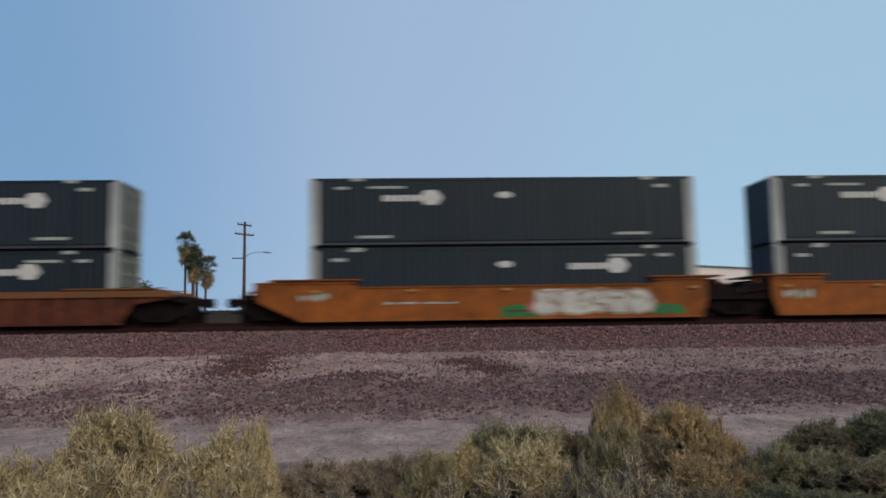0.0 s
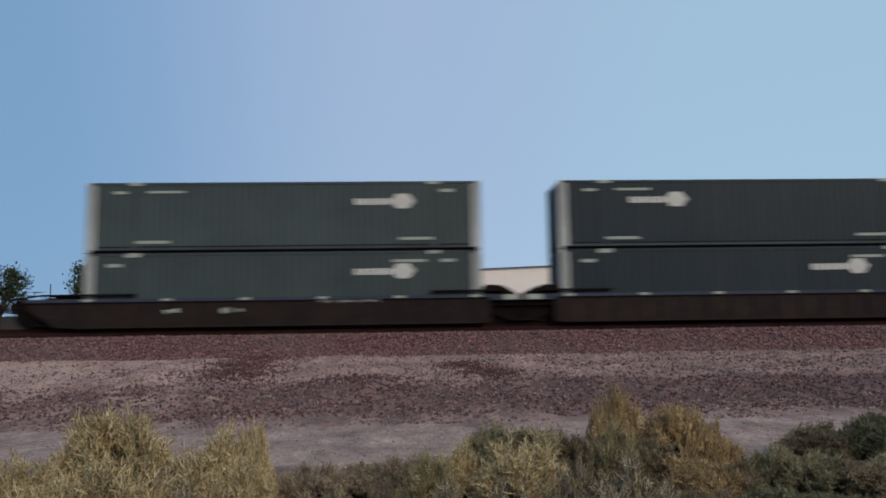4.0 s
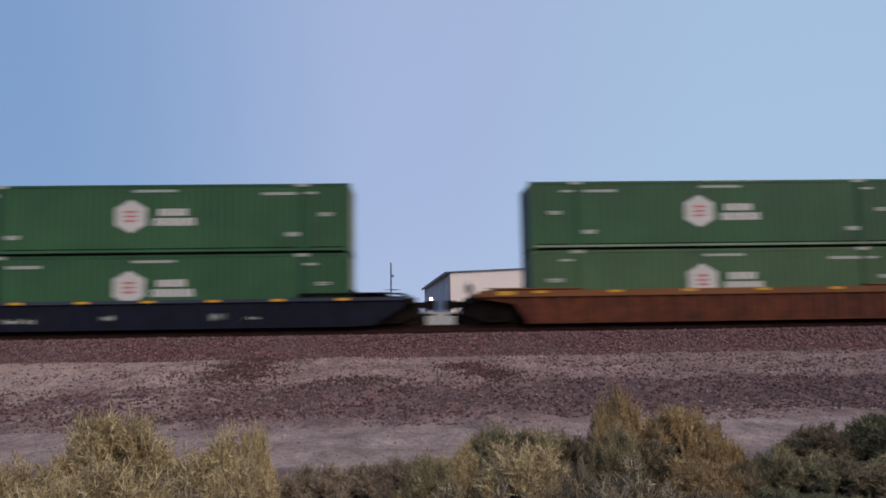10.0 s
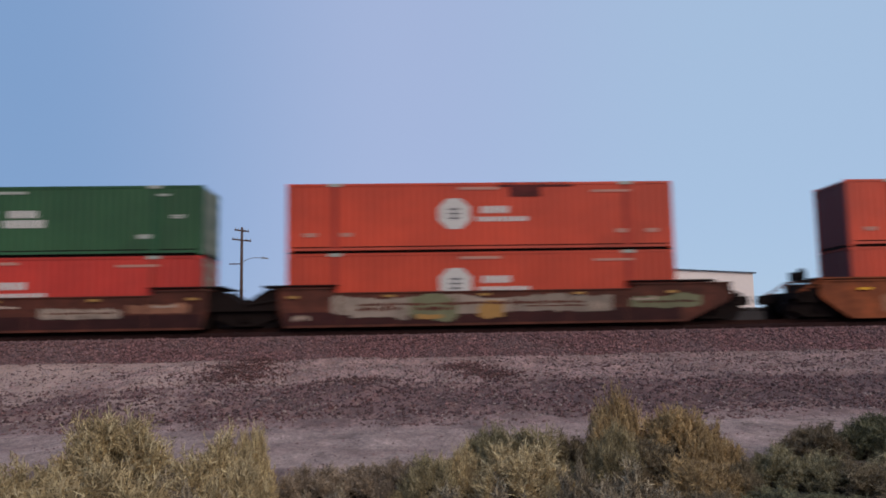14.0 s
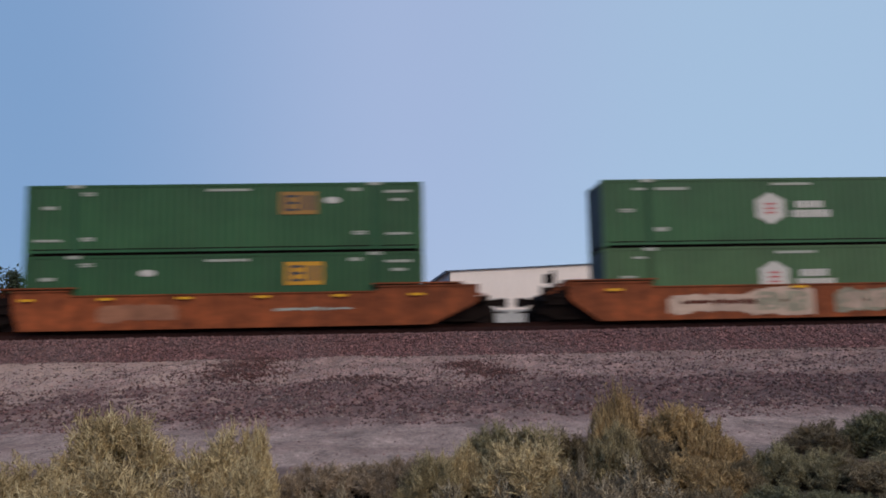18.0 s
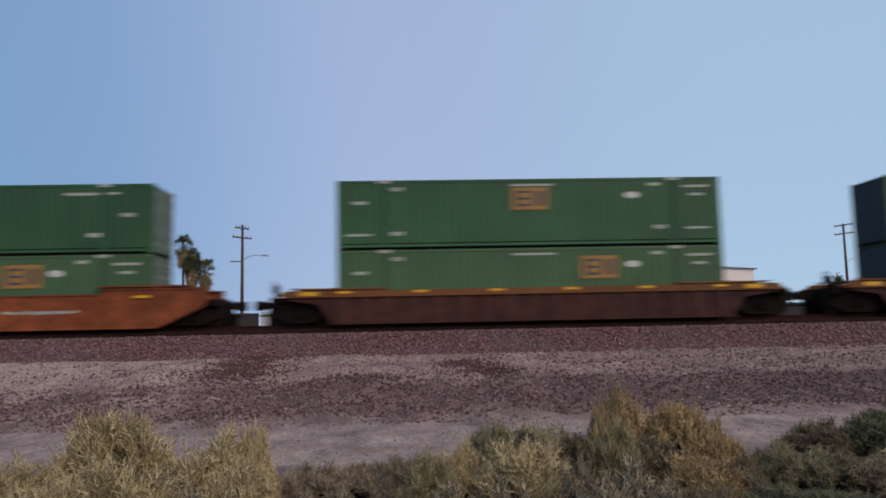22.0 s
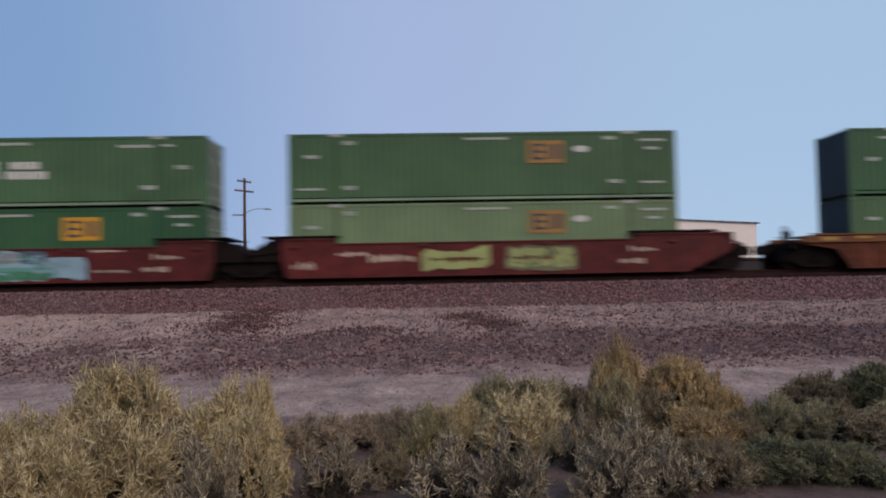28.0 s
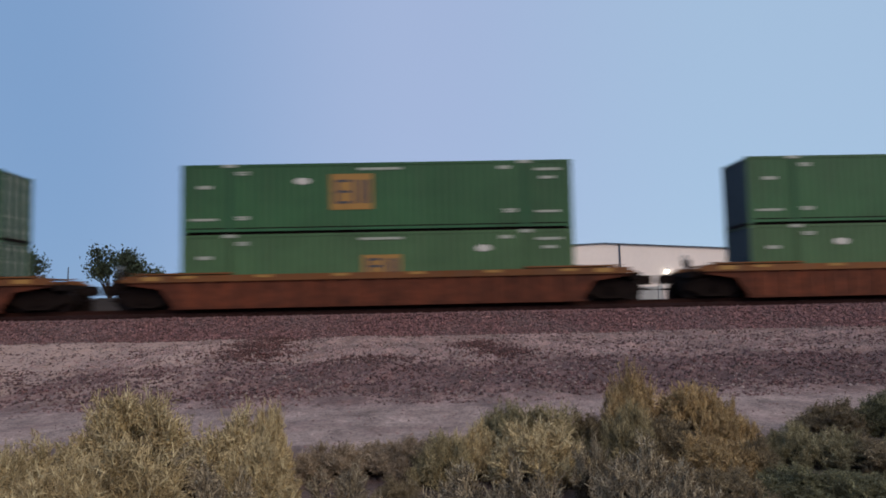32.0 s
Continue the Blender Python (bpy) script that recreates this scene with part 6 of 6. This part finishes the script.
BUSHES = {}
BUSH_LABELS = {"straw": "dry straw-coloured desert shrub with feathery twigs", "ochre": "ochre-yellow desert shrub with feathery twigs",
               "sage": "dull sage-coloured desert shrub", "green": "dark green desert shrub with pale tips", "olive": "brownish olive desert shrub with pale tips", "moss": "pale dusty green desert shrub with fine twigs", "dun": "low dusty brown desert shrub", "grey": "dry grey-brown leafless desert shrub"}


def bush(x, y, radius, height, tone, variant):
    key = (tone, variant)
    if key not in BUSHES:
        BUSHES[key] = bush_meshes(100 + variant * 7 + len(tone), tone)
    stem, leaf, tips = BUSHES[key]
    z = ground_z(y) - 0.02
    ob = thing("desert_shrub", BUSH_LABELS[tone], "shrub", pose(x, y, z, 0, 0, (x * 137 + y * 71) % 360), "shrubs beside the road")
    ob.scale = (radius * 1.55, radius * 1.55, height * 1.10)
    part("woody_base", stem, ob)
    part("foliage", leaf, ob)
    tagged(part("tip_growth", tips, ob), "pale knobby twig ends", kind="stuff")


def make_bushes():
    bush(-2.86, 7.40, 0.50, 0.93, "straw", 0)
    bush(-2.95, 6.20, 0.42, 0.67, "straw", 1)
    bush(-3.21, 5.80, 0.35, 0.68, "straw", 0)
    bush(-2.19, 5.60, 0.46, 0.77, "straw", 1)
    bush(-1.74, 7.00, 0.39, 0.77, "straw", 1)
    bush(-1.46, 7.20, 0.16, 0.79, "straw", 0)
    bush(-1.28, 5.80, 0.28, 0.69, "straw", 0)
    bush(-2.00, 6.40, 0.26, 0.52, "grey", 0)
    bush(-0.95, 7.50, 0.31, 0.35, "dun", 0)
    bush(-0.50, 7.80, 0.32, 0.30, "dun", 1)
    bush(-0.15, 7.40, 0.28, 0.41, "dun", 1)
    bush(0.14, 7.00, 0.24, 0.51, "sage", 1)
    bush(0.45, 7.40, 0.23, 0.55, "straw", 1)
    bush(0.85, 8.20, 0.30, 0.60, "moss", 1)
    bush(1.14, 7.80, 0.39, 0.63, "sage", 0)
    bush(1.02, 7.00, 0.40, 0.59, "straw", 0)
    bush(0.27, 5.60, 0.32, 0.50, "grey", 0)
    bush(0.65, 5.30, 0.28, 0.52, "grey", 1)
    bush(1.37, 6.40, 0.17, 0.50, "grey", 1)
    bush(1.65, 8.00, 0.27, 0.55, "olive", 0)
    bush(2.12, 8.00, 0.28, 1.01, "ochre", 0)
    bush(1.88, 7.20, 0.25, 0.70, "sage", 0)
    bush(2.78, 8.00, 0.40, 0.91, "ochre", 1)
    bush(3.09, 7.80, 0.25, 0.64, "ochre", 0)
    bush(2.31, 7.40, 0.37, 0.63, "olive", 1)
    bush(2.61, 6.90, 0.37, 0.49, "ochre", 1)
    bush(2.99, 7.00, 0.21, 0.41, "olive", 0)
    bush(1.73, 6.20, 0.30, 0.57, "grey", 0)
    bush(1.36, 5.40, 0.29, 0.48, "grey", 1)
    bush(1.85, 5.60, 0.25, 0.46, "grey", 0)
    bush(2.26, 5.90, 0.32, 0.39, "olive", 1)
    bush(3.63, 7.60, 0.27, 0.42, "moss", 0)
    bush(3.95, 7.40, 0.31, 0.37, "moss", 1)
    bush(5.05, 9.20, 0.40, 0.42, "olive", 0)
    bush(5.58, 9.00, 0.45, 0.63, "green", 1)
    bush(4.31, 7.20, 0.40, 0.35, "olive", 0)
    bush(5.08, 7.60, 0.40, 0.32, "moss", 0)
    # the next two take the dark green tone to stand in for shade
    bush(2.93, 6.00, 0.41, 0.35, "green", 0)
    bush(3.38, 5.90, 0.35, 0.34, "green", 1)
    bush(-0.62, 5.90, 0.27, 0.42, "grey", 1)
    bush(-0.24, 6.20, 0.19, 0.30, "olive", 0)
    bush(-1.44, 5.20, 0.23, 0.58, "grey", 1)
    bush(-2.51, 5.20, 0.35, 0.61, "straw", 0)


def palm(x, y, top, seed, crown=1.9):
    r = np.random.RandomState(seed)
    z0 = ground_z(y)
    h = top - z0
    ob = thing("fan_palm", "tall slender fan palm with a skirt of dry fronds", "palm tree", pose(x, y, z0), "palm cluster")
    s = Shape()
    lean = r.uniform(-0.25, 0.25)
    pts = [Vector((lean * (k / 6) ** 2, 0, h * k / 6 - (0.3 if k == 0 else 0))) for k in range(7)]
    for k in range(6):
        s.tube(pts[k], pts[k + 1], 0.22 - 0.016 * k, 0.204 - 0.016 * k, 9, caps=(k in (0, 5)))
    part("trunk", s.mesh("trunk", M_TRUNK, True), ob)

    def fans(n, lo, hi, reach, z_lo, z_hi):
        sh = Shape()
        for i in range(n):
            a = r.rand() * 2 * math.pi
            e = radians(r.uniform(lo, hi))
            o = Vector((lean, 0, h + r.uniform(z_lo, z_hi)))
            d = Vector((math.cos(a) * math.cos(e), math.sin(a) * math.cos(e), math.sin(e)))
            side = Vector((-math.sin(a), math.cos(a), 0))
            up = side.cross(d)
            c = o + d * reach * r.uniform(0.4, 0.6)
            sh.tube(o, c, 0.03, 0.02, 3, caps=False)
            for k in range(9):
                t = radians(-75 + 150 * k / 8)
                b = (d * math.cos(t) + side * math.sin(t)).normalized()
                ln = reach * r.uniform(0.42, 0.6)
                wv = b.cross(up).normalized() * 0.055 * reach / 1.9
                n0 = len(sh.v)
                droop = Vector((0, 0, -0.22 * ln))
                mid = c + b * ln * 0.55
                tip = c + b * ln + droop
                sh.v += [tuple(c), tuple(mid + wv), tuple(tip), tuple(mid - wv)]
                sh.f.append((n0, n0 + 1, n0 + 2, n0 + 3))
        return sh
    part("crown", fans(46, -40, 80, crown, -0.5, 0.15).mesh("crown", M_FROND), ob)
    part("dry_skirt", fans(110, -78, -5, crown * 0.70, -2.2, -0.3).mesh("dry_skirt", M_SKIRT), ob, label="skirt of dry brown fronds")


def leaf_tree(x, y, height, spread, seed, dense=2600, label="dark leafy tree with a ragged open crown"):
    r = np.random.RandomState(seed)
    ob = thing("tree", label, "tree", pose(x, y, ground_z(y)))
    s = Shape()
    s.tube((0, 0, -0.3), (0.1, 0, height * 0.35), 0.3, 0.2, 8)
    ends = []
    for i in range(17):
        a = r.rand() * 2 * math.pi
        e = Vector((math.cos(a) * spread * r.uniform(0.25, 0.85), math.sin(a) * spread * r.uniform(0.3, 0.75), height * r.uniform(0.55, 0.9)))
        m_ = Vector((e.x * 0.4, e.y * 0.4, height * 0.5))
        s.tube((0.1, 0, height * 0.33), m_, 0.14, 0.09, 6)
        s.tube(m_, e, 0.09, 0.03, 6)
        ends.append(e)
    part("trunk", s.mesh("trunk", M_BARK, True), ob)
    v, f = [], []
    for i in range(dense):
        e = ends[r.randint(len(ends))]
        c = np.array(e) + r.normal(size=3) * np.array([spread * 0.13, spread * 0.13, height * 0.058])
        c[2] = max(c[2], height * 0.3)
        a, b = r.normal(size=3), r.normal(size=3)
        a /= np.linalg.norm(a)
        b -= a * a.dot(b)
        b /= np.linalg.norm(b)
        k = r.uniform(0.13, 0.30)
        n0 = len(v)
        v += [tuple(c - a * k), tuple(c + b * k * 0.5), tuple(c + a * k), tuple(c - b * k * 0.5)]
        f.append((n0, n0 + 1, n0 + 2, n0 + 3))
    me = bpy.data.meshes.new("crown")
    me.from_pydata(v, [], f)
    me.materials.append(M_LEAF)
    part("crown", me, ob)


def make_trees():
    palm(-32.85, 110, 14.3, 1, 1.95)
    palm(-32.05, 111, 12.7, 2, 1.85)
    palm(-31.35, 109, 11.4, 3, 1.85)
    palm(-30.0, 110, 10.8, 4, 2.0)
    palm(-31.7, 112, 12.0, 5, 1.7)
    leaf_tree(-41.5, 100, 10.2, 4.7, 11, 3600)
    leaf_tree(-38.0, 102, 9.0, 3.4, 12, 1900)
    leaf_tree(-53.2, 100, 10.2, 3.7, 13, 2600)
    leaf_tree(63.4, 110, 8.3, 1.8, 14, 900, "small dark leafy tree beside the pole")


# ---- motion of the train ----
def motions():
    times = [1.0 * k for k in range(33)]
    for ob, place, y, z in TRAIN:
        walk(ob, [(t, pose(place - run(t), y, z)) for t in times])
    # wheels roll under 90 degrees from row to row
    ticks = [k / FPS for k in range(32 * FPS + 1)]
    lead = {}
    for ob, dx in WHEELSETS:
        if dx not in lead:
            walk(ob, [(t, pose(dx, 0, 0.46, 0, -math.degrees(run(t) / 0.46), 0)) for t in ticks])
            lead[dx] = ob.animation_data
        else:
            ob.rotation_mode = "QUATERNION"
            keys = ob.animation_data_create()
            keys.action, keys.action_slot = lead[dx].action, lead[dx].action_slot


make_ground()
make_track()
make_train()
make_warehouse()
make_poles()
make_trees()
make_bushes()
motions()
